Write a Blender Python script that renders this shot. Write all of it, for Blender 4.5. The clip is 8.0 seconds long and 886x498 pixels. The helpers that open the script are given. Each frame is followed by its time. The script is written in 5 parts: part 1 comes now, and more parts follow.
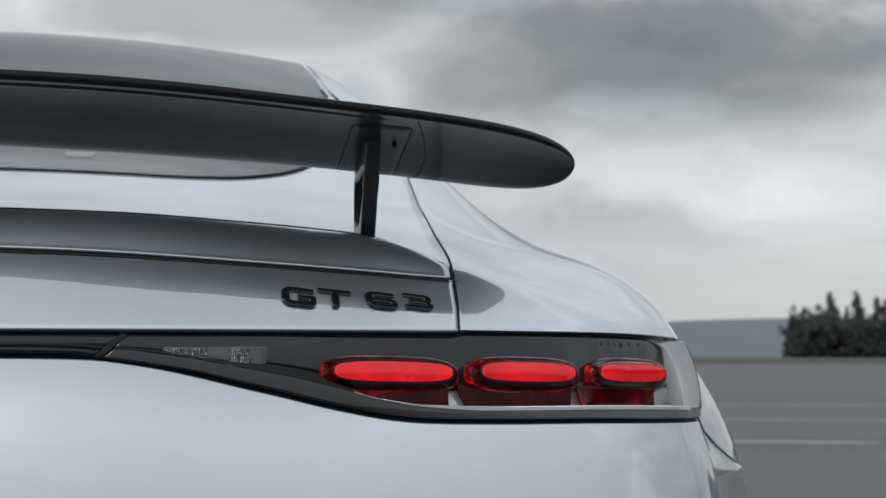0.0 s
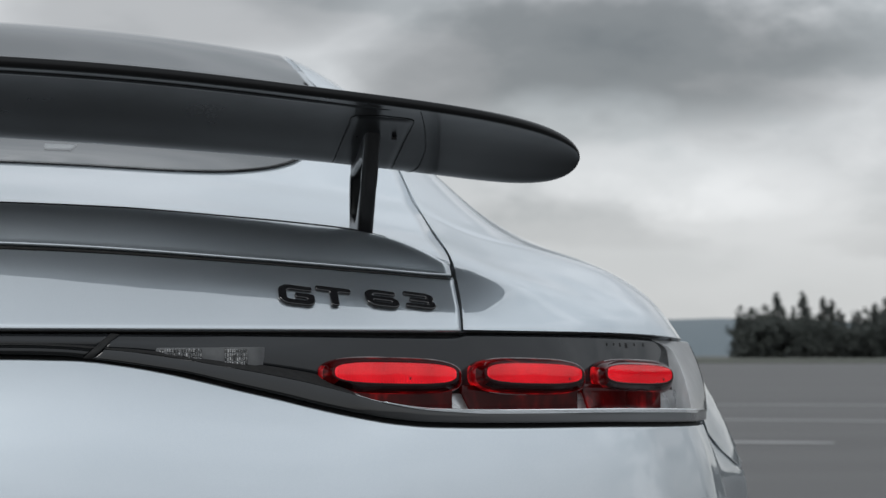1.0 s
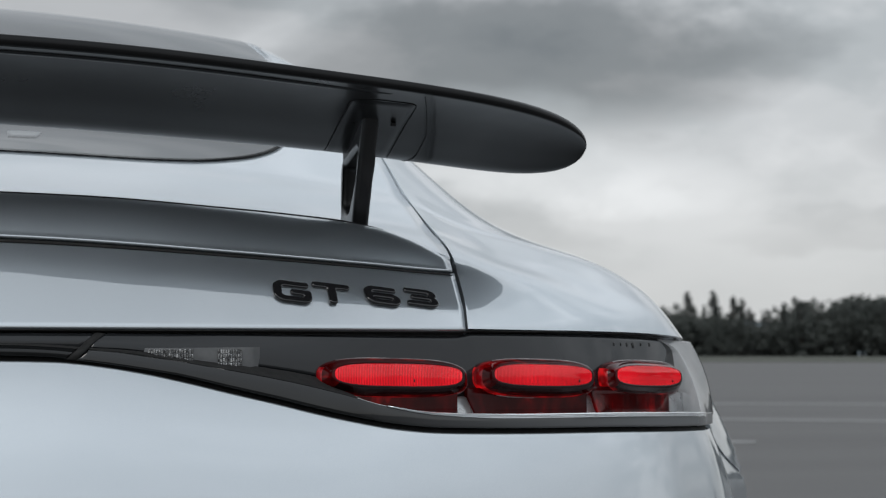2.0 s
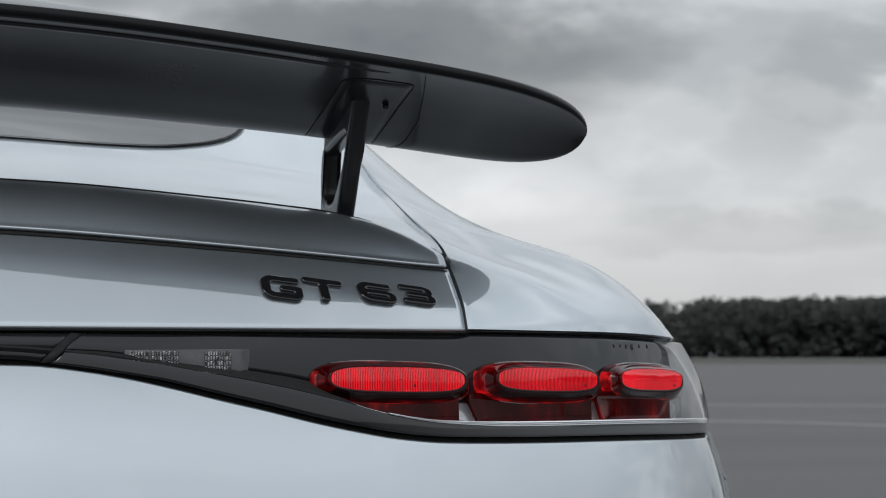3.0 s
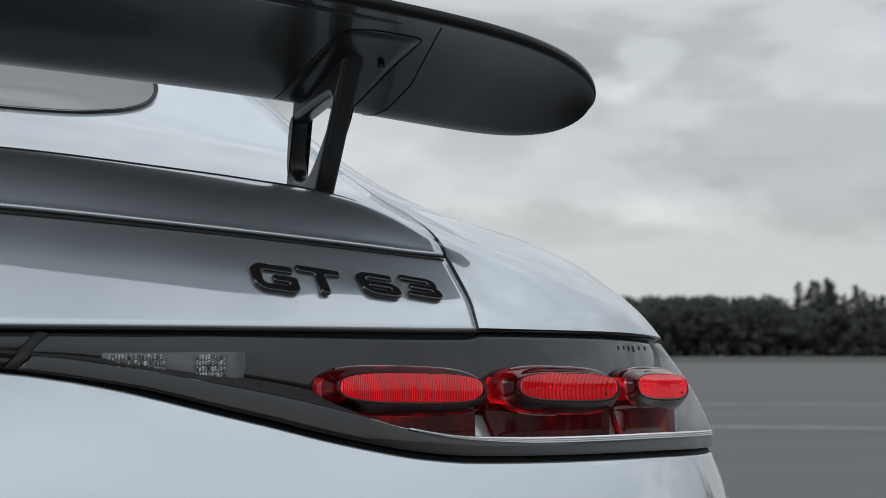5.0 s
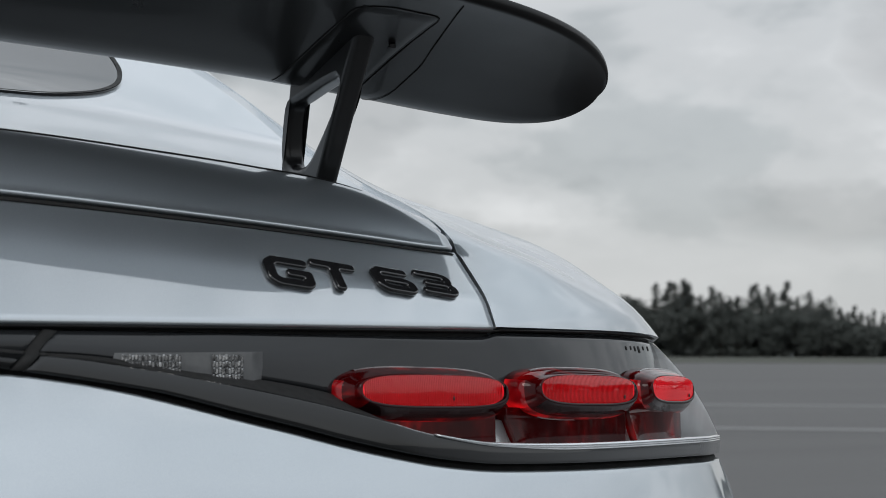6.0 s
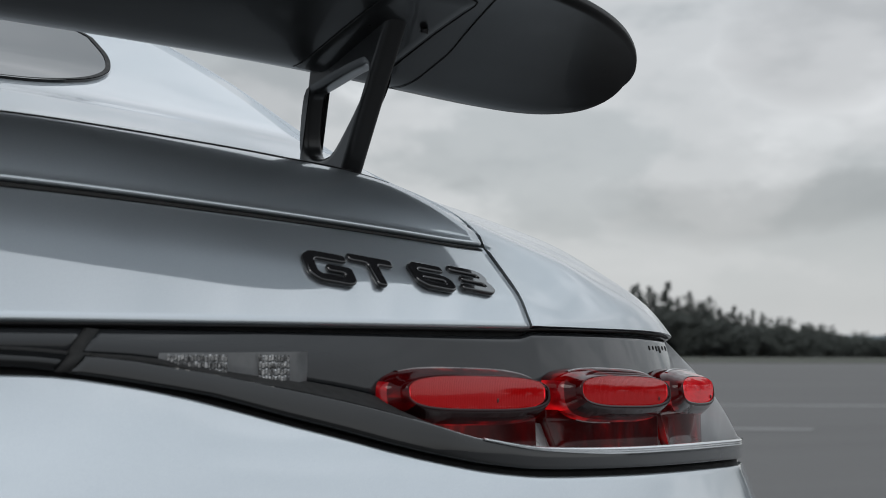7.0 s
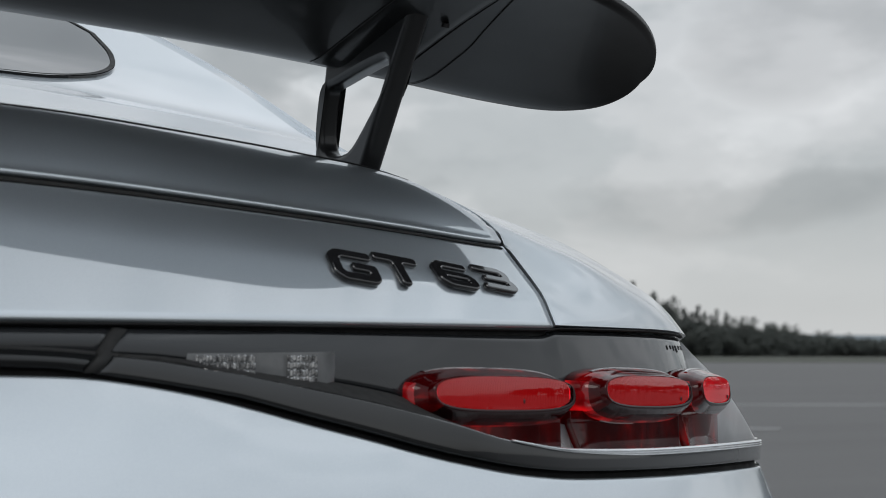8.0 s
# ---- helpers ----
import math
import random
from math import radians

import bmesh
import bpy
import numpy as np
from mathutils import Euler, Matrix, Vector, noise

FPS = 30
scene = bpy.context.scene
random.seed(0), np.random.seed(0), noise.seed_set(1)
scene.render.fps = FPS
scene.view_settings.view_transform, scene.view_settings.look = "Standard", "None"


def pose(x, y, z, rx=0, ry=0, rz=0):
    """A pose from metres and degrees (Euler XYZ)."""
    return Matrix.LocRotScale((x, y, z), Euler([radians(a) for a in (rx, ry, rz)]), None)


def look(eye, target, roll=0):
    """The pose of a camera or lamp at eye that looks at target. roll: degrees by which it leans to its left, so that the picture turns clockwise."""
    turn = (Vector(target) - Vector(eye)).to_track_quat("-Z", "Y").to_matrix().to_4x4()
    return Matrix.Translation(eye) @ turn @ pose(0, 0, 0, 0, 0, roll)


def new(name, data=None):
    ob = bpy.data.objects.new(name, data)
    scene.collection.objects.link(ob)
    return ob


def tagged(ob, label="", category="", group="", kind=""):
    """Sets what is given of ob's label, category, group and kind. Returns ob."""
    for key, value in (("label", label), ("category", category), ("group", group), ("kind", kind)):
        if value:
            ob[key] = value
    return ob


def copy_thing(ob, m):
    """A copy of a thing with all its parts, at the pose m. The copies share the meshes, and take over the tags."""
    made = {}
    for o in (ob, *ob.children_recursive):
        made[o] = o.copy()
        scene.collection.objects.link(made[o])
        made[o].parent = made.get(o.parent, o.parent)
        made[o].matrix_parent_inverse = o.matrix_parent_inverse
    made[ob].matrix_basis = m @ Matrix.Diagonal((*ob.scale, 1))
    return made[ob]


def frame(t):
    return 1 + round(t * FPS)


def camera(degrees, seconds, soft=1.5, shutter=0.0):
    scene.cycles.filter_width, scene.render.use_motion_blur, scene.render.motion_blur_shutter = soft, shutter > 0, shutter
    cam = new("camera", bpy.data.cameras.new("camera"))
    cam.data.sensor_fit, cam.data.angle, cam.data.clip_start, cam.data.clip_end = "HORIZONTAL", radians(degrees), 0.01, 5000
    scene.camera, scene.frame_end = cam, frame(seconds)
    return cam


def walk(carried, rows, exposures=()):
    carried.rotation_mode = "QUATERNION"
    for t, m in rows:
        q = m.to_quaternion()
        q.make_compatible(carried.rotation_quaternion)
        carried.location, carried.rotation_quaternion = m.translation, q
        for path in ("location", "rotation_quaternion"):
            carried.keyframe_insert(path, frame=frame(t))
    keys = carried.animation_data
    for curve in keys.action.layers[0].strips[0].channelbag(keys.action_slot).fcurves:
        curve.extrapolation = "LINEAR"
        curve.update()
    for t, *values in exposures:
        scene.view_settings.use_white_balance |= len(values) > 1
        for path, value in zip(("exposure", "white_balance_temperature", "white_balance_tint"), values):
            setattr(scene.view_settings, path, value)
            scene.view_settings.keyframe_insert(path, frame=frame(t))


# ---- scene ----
cam = camera(25.4, 8.0, soft=0.9)
PATH = [
    (0, (0.215, -2.174, 0.847), (0.547, -0.205, 0.955), 0.0),
    (0.5, (0.199, -2.135, 0.848), (0.55, -0.169, 0.956), 0.0),
    (1, (0.172, -2.076, 0.848), (0.556, -0.116, 0.956), -0.0),
    (1.5, (0.143, -2.006, 0.849), (0.565, -0.054, 0.956), -0.0),
    (3, (0.017, -1.739, 0.851), (0.629, 0.162, 0.959), -0.0),
    (3.5, (-0.029, -1.635, 0.852), (0.666, 0.237, 0.96), 0.0),
    (4, (-0.055, -1.554, 0.853), (0.696, 0.296, 0.96), -0.1),
    (4.5, (-0.084, -1.47, 0.854), (0.731, 0.354, 0.961), -0.1),
    (6, (-0.172, -1.244, 0.855), (0.836, 0.48, 0.962), 0.1),
    (6.5, (-0.2, -1.183, 0.855), (0.861, 0.509, 0.962), 0.0),
    (7, (-0.23, -1.13, 0.855), (0.879, 0.531, 0.962), 0.1),
    (7.5, (-0.244, -1.098, 0.855), (0.888, 0.547, 0.962), -0.0),
    (8, (-0.25, -1.088, 0.855), (0.889, 0.553, 0.962), -0.0),
]
walk(cam, [(t, look(eye, target, roll)) for t, eye, target, roll in PATH])
cam.data.dof.use_dof = True
cam.data.dof.focus_distance = 1.60
cam.data.dof.aperture_fstop = 18.0

# ---- world, sun, exposure ----
SUN_ELEV, SUN_AZ = radians(50), radians(215)
world = bpy.data.worlds.new("overcast_sky")
scene.world = world
world.use_nodes = True
wn, wl = world.node_tree.nodes, world.node_tree.links
wn.clear()


def wmath(op, a, b=None, c=None):
    n = wn.new("ShaderNodeMath")
    n.operation = op
    for i, v in enumerate((a, b, c)):
        if v is None:
            continue
        if isinstance(v, (int, float)):
            n.inputs[i].default_value = v
        else:
            wl.new(v, n.inputs[i])
    return n.outputs[0]


def wramp(fac, stops):
    n = wn.new("ShaderNodeValToRGB")
    n.color_ramp.interpolation = "EASE"
    el = n.color_ramp.elements
    while len(el) > 1:
        el.remove(el[-1])
    el[0].position, el[0].color = stops[0][0], (*stops[0][1], 1)
    for p, c in stops[1:]:
        e = el.new(p)
        e.color = (*c, 1)
    wl.new(fac, n.inputs[0])
    return n.outputs[0]


tc = wn.new("ShaderNodeTexCoord")
sep = wn.new("ShaderNodeSeparateXYZ")
wl.new(tc.outputs["Generated"], sep.inputs[0])
dx, dy, dz = sep.outputs
# cloud masses: flattened billows round the sky dome
comb = wn.new("ShaderNodeCombineXYZ")
wl.new(dx, comb.inputs[0])
wl.new(dy, comb.inputs[1])
wl.new(wmath("MULTIPLY", dz, 2.4), comb.inputs[2])
n1 = wn.new("ShaderNodeTexNoise")
n1.inputs["Scale"].default_value, n1.inputs["Detail"].default_value = 3.3, 7.0
n1.inputs["Roughness"].default_value = 0.56
n1.inputs["Distortion"].default_value = 0.25
wl.new(comb.outputs[0], n1.inputs["Vector"])
n2 = wn.new("ShaderNodeTexNoise")
n2.inputs["Scale"].default_value, n2.inputs["Detail"].default_value = 11.0, 6.0
wl.new(comb.outputs[0], n2.inputs["Vector"])
cloud = wmath("ADD", wmath("MULTIPLY", n1.outputs[0], 0.68), wmath("MULTIPLY", n2.outputs[0], 0.32))
tone = wramp(cloud, [(0.34, (0.34, 0.362, 0.372)), (0.46, (0.45, 0.468, 0.474)), (0.53, (0.58, 0.588, 0.592)), (0.63, (0.72, 0.723, 0.726))])
# clouds evened out behind and overhead, out of view, for smooth reflections in the paint
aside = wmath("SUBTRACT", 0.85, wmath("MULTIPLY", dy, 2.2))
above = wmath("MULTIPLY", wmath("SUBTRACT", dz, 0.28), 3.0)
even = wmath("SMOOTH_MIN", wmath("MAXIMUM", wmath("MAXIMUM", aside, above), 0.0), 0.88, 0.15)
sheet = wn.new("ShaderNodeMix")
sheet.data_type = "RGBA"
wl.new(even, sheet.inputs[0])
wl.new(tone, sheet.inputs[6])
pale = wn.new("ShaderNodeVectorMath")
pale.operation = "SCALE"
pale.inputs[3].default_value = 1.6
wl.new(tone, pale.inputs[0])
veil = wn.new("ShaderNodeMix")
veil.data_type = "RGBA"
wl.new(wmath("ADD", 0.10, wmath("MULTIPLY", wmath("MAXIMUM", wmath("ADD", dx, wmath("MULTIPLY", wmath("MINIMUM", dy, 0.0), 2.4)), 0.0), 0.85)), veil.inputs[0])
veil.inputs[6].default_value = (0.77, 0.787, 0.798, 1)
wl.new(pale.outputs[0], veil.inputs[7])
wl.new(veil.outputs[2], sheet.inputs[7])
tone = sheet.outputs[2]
# towards the horizon the deck thins into an even pale band
hz = wramp(wmath("MAXIMUM", dz, 0.0), [(0.0, (1, 1, 1)), (0.03, (0.75, 0.75, 0.75)), (0.075, (0.15, 0.15, 0.15)), (0.13, (0, 0, 0))])
mixh = wn.new("ShaderNodeMix")
mixh.data_type = "RGBA"
wl.new(hz, mixh.inputs[0])
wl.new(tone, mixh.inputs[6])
mixh.inputs[7].default_value = (0.59, 0.603, 0.610, 1)
# cloud banks over the airfield (bearing, height, half widths in degrees, depth of grey; below zero: a sunlit billow)
BANKS = [
    (15.8, 8.6, 9.5, 2.2, 0.50), (3.5, 11.0, 7.0, 2.0, 0.36), (6.6, 7.9, 2.2, 0.9, -0.06), (0.6, 9.3, 3.0, 0.7, -0.08),
    (17.5, 5.5, 5.5, 0.9, -0.16), (13.0, 4.0, 6.0, 0.7, 0.10), (28.0, 4.3, 6.5, 0.7, 0.13), (28.6, 7.7, 2.2, 2.1, 0.14),
    (31.9, 8.2, 1.5, 0.9, -0.24), (36.5, 6.0, 4.0, 2.6, -0.08), (45.5, 9.4, 4.0, 1.9, 0.22), (44.6, 6.7, 2.2, 0.8, -0.10), (43.0, 4.2, 5.5, 1.2, 0.16),
]
bearing = wmath("ADD", wmath("MULTIPLY", wmath("ARCTAN2", dx, dy), 180 / math.pi), wmath("MULTIPLY", wmath("SUBTRACT", n2.outputs[0], 0.5), 9.0))
height = wmath("ADD", wmath("MULTIPLY", dz, 180 / math.pi), wmath("MULTIPLY", wmath("SUBTRACT", n1.outputs[0], 0.5), 5.5))
height = wmath("ADD", height, wmath("MULTIPLY", wmath("SUBTRACT", n2.outputs[0], 0.5), 2.2))
shade = wmath("ADD", 1.0, 0.0)
for b_az, b_el, w_az, w_el, deep in BANKS:
    d2 = wmath("ADD", wmath("POWER", wmath("MULTIPLY", wmath("SUBTRACT", bearing, b_az), 1 / w_az), 2.0), wmath("POWER", wmath("MULTIPLY", wmath("SUBTRACT", height, b_el), 1 / w_el), 2.0))
    body = wmath("SMOOTH_MIN", wmath("MULTIPLY", wmath("MAXIMUM", wmath("SUBTRACT", 1.0, d2), 0.0), 1.5), 1.0, 0.3)
    shade = wmath("SUBTRACT", shade, wmath("MULTIPLY", body, deep))
# overcast sky brighter with height, dimmed again at the zenith that the tail panel mirrors
rise = wmath("ADD", 1.02, wmath("MULTIPLY", wmath("POWER", wmath("MAXIMUM", dz, 0.0), 1.2), 0.70))
rise = wmath("SUBTRACT", rise, wmath("MULTIPLY", wmath("MAXIMUM", wmath("SUBTRACT", dz, 0.75), 0.0), 2.6))
tint = wn.new("ShaderNodeMix")
tint.data_type, tint.blend_type = "RGBA", "MULTIPLY"
wl.new(wmath("MINIMUM", wmath("MULTIPLY", wmath("MAXIMUM", dz, 0.0), 2.0), 1.0), tint.inputs[0])
wl.new(mixh.outputs[2], tint.inputs[6])
tint.inputs[7].default_value = (0.942, 0.993, 1.045, 1)
toned = wn.new("ShaderNodeVectorMath")
toned.operation = "SCALE"
wl.new(tint.outputs[2], toned.inputs[0])
wl.new(wmath("MULTIPLY", shade, rise), toned.inputs[3])
sky = wn.new("ShaderNodeTexSky")
sky.sky_type = "NISHITA"
sky.sun_disc = False
sky.sun_elevation, sky.sun_rotation = SUN_ELEV, SUN_AZ
skyv = wn.new("ShaderNodeVectorMath")
skyv.operation = "SCALE"
skyv.inputs[3].default_value = 0.08
wl.new(sky.outputs[0], skyv.inputs[0])
mixs = wn.new("ShaderNodeMix")
mixs.data_type = "RGBA"
mixs.inputs[0].default_value = 0.92
wl.new(skyv.outputs[0], mixs.inputs[6])
wl.new(toned.outputs[0], mixs.inputs[7])
bg = wn.new("ShaderNodeBackground")
bg.inputs[1].default_value = 1.0
wl.new(mixs.outputs[2], bg.inputs[0])
wout = wn.new("ShaderNodeOutputWorld")
wl.new(bg.outputs[0], wout.inputs[0])

sun = new("sun", bpy.data.lights.new("sun", "SUN"))
sun.data.energy, sun.data.angle, sun.data.color = 0.8, radians(25), (1.0, 0.97, 0.93)
sd = Vector((math.sin(SUN_AZ) * math.cos(SUN_ELEV), math.cos(SUN_AZ) * math.cos(SUN_ELEV), math.sin(SUN_ELEV)))
sun.matrix_world = look(sd * 50, (0, 0, 0))
scene.view_settings.exposure = 0.0

# ---- materials ----
def material(name, base, rough=0.5, metal=0.0, coat=0.0, coat_rough=0.03, spec=0.5, emit=None, strength=0.0, trans=0.0, ior=1.45):
    m = bpy.data.materials.new(name)
    m.use_nodes = True
    p = m.node_tree.nodes["Principled BSDF"]
    p.inputs["Base Color"].default_value = (*base, 1)
    p.inputs["Roughness"].default_value = rough
    p.inputs["Metallic"].default_value = metal
    p.inputs["Coat Weight"].default_value = coat
    p.inputs["Coat Roughness"].default_value = coat_rough
    p.inputs["Specular IOR Level"].default_value = spec
    p.inputs["Transmission Weight"].default_value = trans
    p.inputs["IOR"].default_value = ior
    if emit:
        p.inputs["Emission Color"].default_value = (*emit, 1)
        p.inputs["Emission Strength"].default_value = strength
    return m


def noise_into(m, scale, detail, stops, socket="Base Color", stretch=(1, 1, 1), coord="Object", rough=0.55):
    """Ramped noise into a socket of the principled shader."""
    nt = m.node_tree
    t = nt.nodes.new("ShaderNodeTexCoord")
    mp = nt.nodes.new("ShaderNodeMapping")
    mp.inputs["Scale"].default_value = stretch
    n = nt.nodes.new("ShaderNodeTexNoise")
    n.inputs["Scale"].default_value, n.inputs["Detail"].default_value, n.inputs["Roughness"].default_value = scale, detail, rough
    r = nt.nodes.new("ShaderNodeValToRGB")
    el = r.color_ramp.elements
    el[0].position, el[0].color = stops[0][0], (*stops[0][1], 1)
    el[1].position, el[1].color = stops[-1][0], (*stops[-1][1], 1)
    for p, c in stops[1:-1]:
        e = el.new(p)
        e.color = (*c, 1)
    nt.links.new(t.outputs[coord], mp.inputs[0])
    nt.links.new(mp.outputs[0], n.inputs["Vector"])
    nt.links.new(n.outputs[0], r.inputs[0])
    if socket:
        nt.links.new(r.outputs[0], nt.nodes["Principled BSDF"].inputs[socket])
    return r.outputs[0]


def bump_into(m, scale, strength, dist=0.001, detail=4.0, coat=False):
    nt = m.node_tree
    t = nt.nodes.new("ShaderNodeTexCoord")
    n = nt.nodes.new("ShaderNodeTexNoise")
    n.inputs["Scale"].default_value, n.inputs["Detail"].default_value = scale, detail
    b = nt.nodes.new("ShaderNodeBump")
    b.inputs["Strength"].default_value, b.inputs["Distance"].default_value = strength, dist
    nt.links.new(t.outputs["Object"], n.inputs["Vector"])
    nt.links.new(n.outputs[0], b.inputs["Height"])
    nt.links.new(b.outputs[0], nt.nodes["Principled BSDF"].inputs["Coat Normal" if coat else "Normal"])


def grey(v):
    return (v, v, v)


# metallic silver lacquer: fine flake in the base, smooth clear coat over it
PAINT = material("silver_paint", (0.34, 0.37, 0.405), rough=0.49, metal=0.85, coat=1.0, coat_rough=0.03)
PAINT.node_tree.nodes["Principled BSDF"].inputs["Coat IOR"].default_value = 2.75
noise_into(PAINT, 2600.0, 2.0, [(0.3, (0.350, 0.389, 0.422)), (0.7, (0.422, 0.463, 0.499))])
noise_into(PAINT, 6.0, 3.0, [(0.3, grey(0.40)), (0.7, grey(0.46))], "Roughness")
GLOSS_BLACK = material("gloss_black", (0.008, 0.0085, 0.009), rough=0.16, spec=0.1, coat=0.55, coat_rough=0.03)
noise_into(GLOSS_BLACK, 9.0, 3.0, [(0.3, grey(0.12)), (0.7, grey(0.20))], "Roughness")
# black at the inner end, lighter grey towards the corner of the car
TRIM = material("black_to_grey_trim", (0.01, 0.01, 0.01), rough=0.15, spec=0.1, coat=0.94, coat_rough=0.03)
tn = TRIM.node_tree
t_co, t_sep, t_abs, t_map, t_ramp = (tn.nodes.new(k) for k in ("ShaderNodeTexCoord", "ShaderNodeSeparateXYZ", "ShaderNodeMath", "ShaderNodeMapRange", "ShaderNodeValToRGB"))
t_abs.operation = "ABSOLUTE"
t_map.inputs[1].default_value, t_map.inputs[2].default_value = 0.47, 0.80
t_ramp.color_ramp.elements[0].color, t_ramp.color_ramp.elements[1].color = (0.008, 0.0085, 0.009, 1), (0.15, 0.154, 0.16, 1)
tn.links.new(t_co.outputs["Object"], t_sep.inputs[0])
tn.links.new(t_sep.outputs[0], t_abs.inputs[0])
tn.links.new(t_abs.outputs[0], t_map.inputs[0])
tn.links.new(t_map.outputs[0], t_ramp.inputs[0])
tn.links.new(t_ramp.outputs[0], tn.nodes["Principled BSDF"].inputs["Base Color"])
WING_BLACK = material("wing_black", (0.0115, 0.0117, 0.0122), rough=0.26, spec=0.08, coat=0.13, coat_rough=0.04)
noise_into(WING_BLACK, 14.0, 4.0, [(0.3, grey(0.26)), (0.7, grey(0.36))], "Roughness")
SATIN_BLACK = material("satin_black", (0.012, 0.012, 0.013), rough=0.5)
noise_into(SATIN_BLACK, 60.0, 3.0, [(0.3, grey(0.42)), (0.7, grey(0.58))], "Roughness")
POST_BLACK = material("post_black", (0.017, 0.0175, 0.0185), rough=0.32, spec=0.3, coat=0.25, coat_rough=0.08)
noise_into(POST_BLACK, 40.0, 3.0, [(0.3, grey(0.28)), (0.7, grey(0.38))], "Roughness")
SEAL = material("rubber_seal", (0.006, 0.006, 0.006), rough=0.8)
noise_into(SEAL, 90.0, 3.0, [(0.3, grey(0.7)), (0.7, grey(0.9))], "Roughness")
SMOKED = material("smoked_lamp_panel", (0.014, 0.0150, 0.0165), rough=0.10, spec=0.05, coat=0.7, coat_rough=0.02)
noise_into(SMOKED, 30.0, 3.0, [(0.3, grey(0.08)), (0.7, grey(0.14))], "Roughness")
bump_into(SMOKED, 16.0, 0.35, 0.0012, 3.0, coat=True)
SHELF = material("pale_lamp_ledge", (0.48, 0.49, 0.50), rough=0.25, metal=0.5, coat=1.0, coat_rough=0.02)
noise_into(SHELF, 30.0, 3.0, [(0.3, grey(0.2)), (0.7, grey(0.34))], "Roughness")
noise_into(SHELF, 55.0, 3.0, [(0.3, (0.36, 0.365, 0.37)), (0.7, (0.55, 0.56, 0.57))], stretch=(1, 1, 0.3))
CHROME = material("gloss_black_badge", (0.010, 0.010, 0.011), rough=0.12, spec=0.15, coat=1.0, coat_rough=0.02)
noise_into(CHROME, 200.0, 2.0, [(0.3, grey(0.05)), (0.7, grey(0.12))], "Roughness")
BRIGHT_LINE = material("polished_edge", (0.62, 0.64, 0.66), rough=0.12, metal=0.6, coat=1.0)
noise_into(BRIGHT_LINE, 80.0, 2.0, [(0.3, grey(0.08)), (0.7, grey(0.18))], "Roughness")
LENS_RED = material("red_lens_glow", (0.20, 0.006, 0.010), rough=0.35, spec=0.05, emit=(1.0, 0.016, 0.032), strength=1.0)
noise_into(LENS_RED, 30.0, 3.0, [(0.3, grey(0.52)), (0.7, grey(0.88))], "Emission Strength")
LENS_SIDE = material("red_lens_side", (0.030, 0.0008, 0.0012), rough=0.06, spec=0.12, coat=0.16, coat_rough=0.015, emit=(1.0, 0.006, 0.008), strength=0.02)
noise_into(LENS_SIDE, 34.0, 2.0, [(0.44, grey(0.001)), (0.58, grey(0.018)), (0.72, grey(0.14))], "Emission Strength", stretch=(1.0, 1.0, 3.0))
LENS_MIRRORED = material("red_pod_reflection", (0.022, 0.0008, 0.001), rough=0.12, spec=0.1, coat=0.12, coat_rough=0.03, emit=(1.0, 0.012, 0.014), strength=0.03)
noise_into(LENS_MIRRORED, 42.0, 3.0, [(0.40, grey(0.003)), (0.56, grey(0.022)), (0.72, grey(0.15))], "Emission Strength", stretch=(1.0, 1.0, 0.6))
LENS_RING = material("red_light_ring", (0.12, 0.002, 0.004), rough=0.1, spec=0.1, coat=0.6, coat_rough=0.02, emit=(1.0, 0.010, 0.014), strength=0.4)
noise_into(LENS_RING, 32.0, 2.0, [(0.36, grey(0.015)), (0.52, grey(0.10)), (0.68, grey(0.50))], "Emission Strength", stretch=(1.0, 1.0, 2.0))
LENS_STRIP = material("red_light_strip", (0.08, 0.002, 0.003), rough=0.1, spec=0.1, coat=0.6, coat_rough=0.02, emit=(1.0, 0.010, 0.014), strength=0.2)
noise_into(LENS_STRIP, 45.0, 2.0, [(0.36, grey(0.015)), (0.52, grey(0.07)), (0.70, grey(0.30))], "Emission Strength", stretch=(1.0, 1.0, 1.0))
LENS_FIN = material("red_lens_rib", (0.06, 0.002, 0.003), rough=0.6, spec=0.02, emit=(1.0, 0.012, 0.016), strength=0.19)
LENS_RIM = material("smoked_lens_rim", (0.014, 0.002, 0.0025), rough=0.1, spec=0.1, coat=0.25, coat_rough=0.02)
MARK = material("moulding_mark", (0.02, 0.004, 0.004), rough=0.5)
LENS_COVER = material("clear_lens_cover", (1.0, 0.84, 0.84), rough=0.02, trans=1.0, ior=1.48)
POD_HIGHLIGHT = material("pod_edge_highlight", (0.16, 0.13, 0.13), rough=0.15, coat=1.0, coat_rough=0.02)
noise_into(POD_HIGHLIGHT, 40.0, 2.0, [(0.35, (0.05, 0.035, 0.036)), (0.65, (0.24, 0.21, 0.21))])
for m, lo, hi in ((LENS_RED, 0.3, 0.42), (LENS_SIDE, 0.06, 0.12), (LENS_RING, 0.08, 0.16), (LENS_FIN, 0.5, 0.65), (LENS_RIM, 0.08, 0.14), (MARK, 0.4, 0.6)):
    noise_into(m, 150.0, 2.0, [(0.3, grey(lo)), (0.7, grey(hi))], "Roughness")
CRYSTAL = material("reversing_lamp_crystal", (0.55, 0.56, 0.57), rough=0.12, metal=0.7, coat=1.0)
noise_into(CRYSTAL, 260.0, 2.0, [(0.36, (0.06, 0.06, 0.062)), (0.68, (0.60, 0.605, 0.61))], stretch=(1, 1, 0.6))
CLEAR = material("clear_inset", (0.085, 0.088, 0.09), rough=0.2, spec=0.1, coat=0.4)
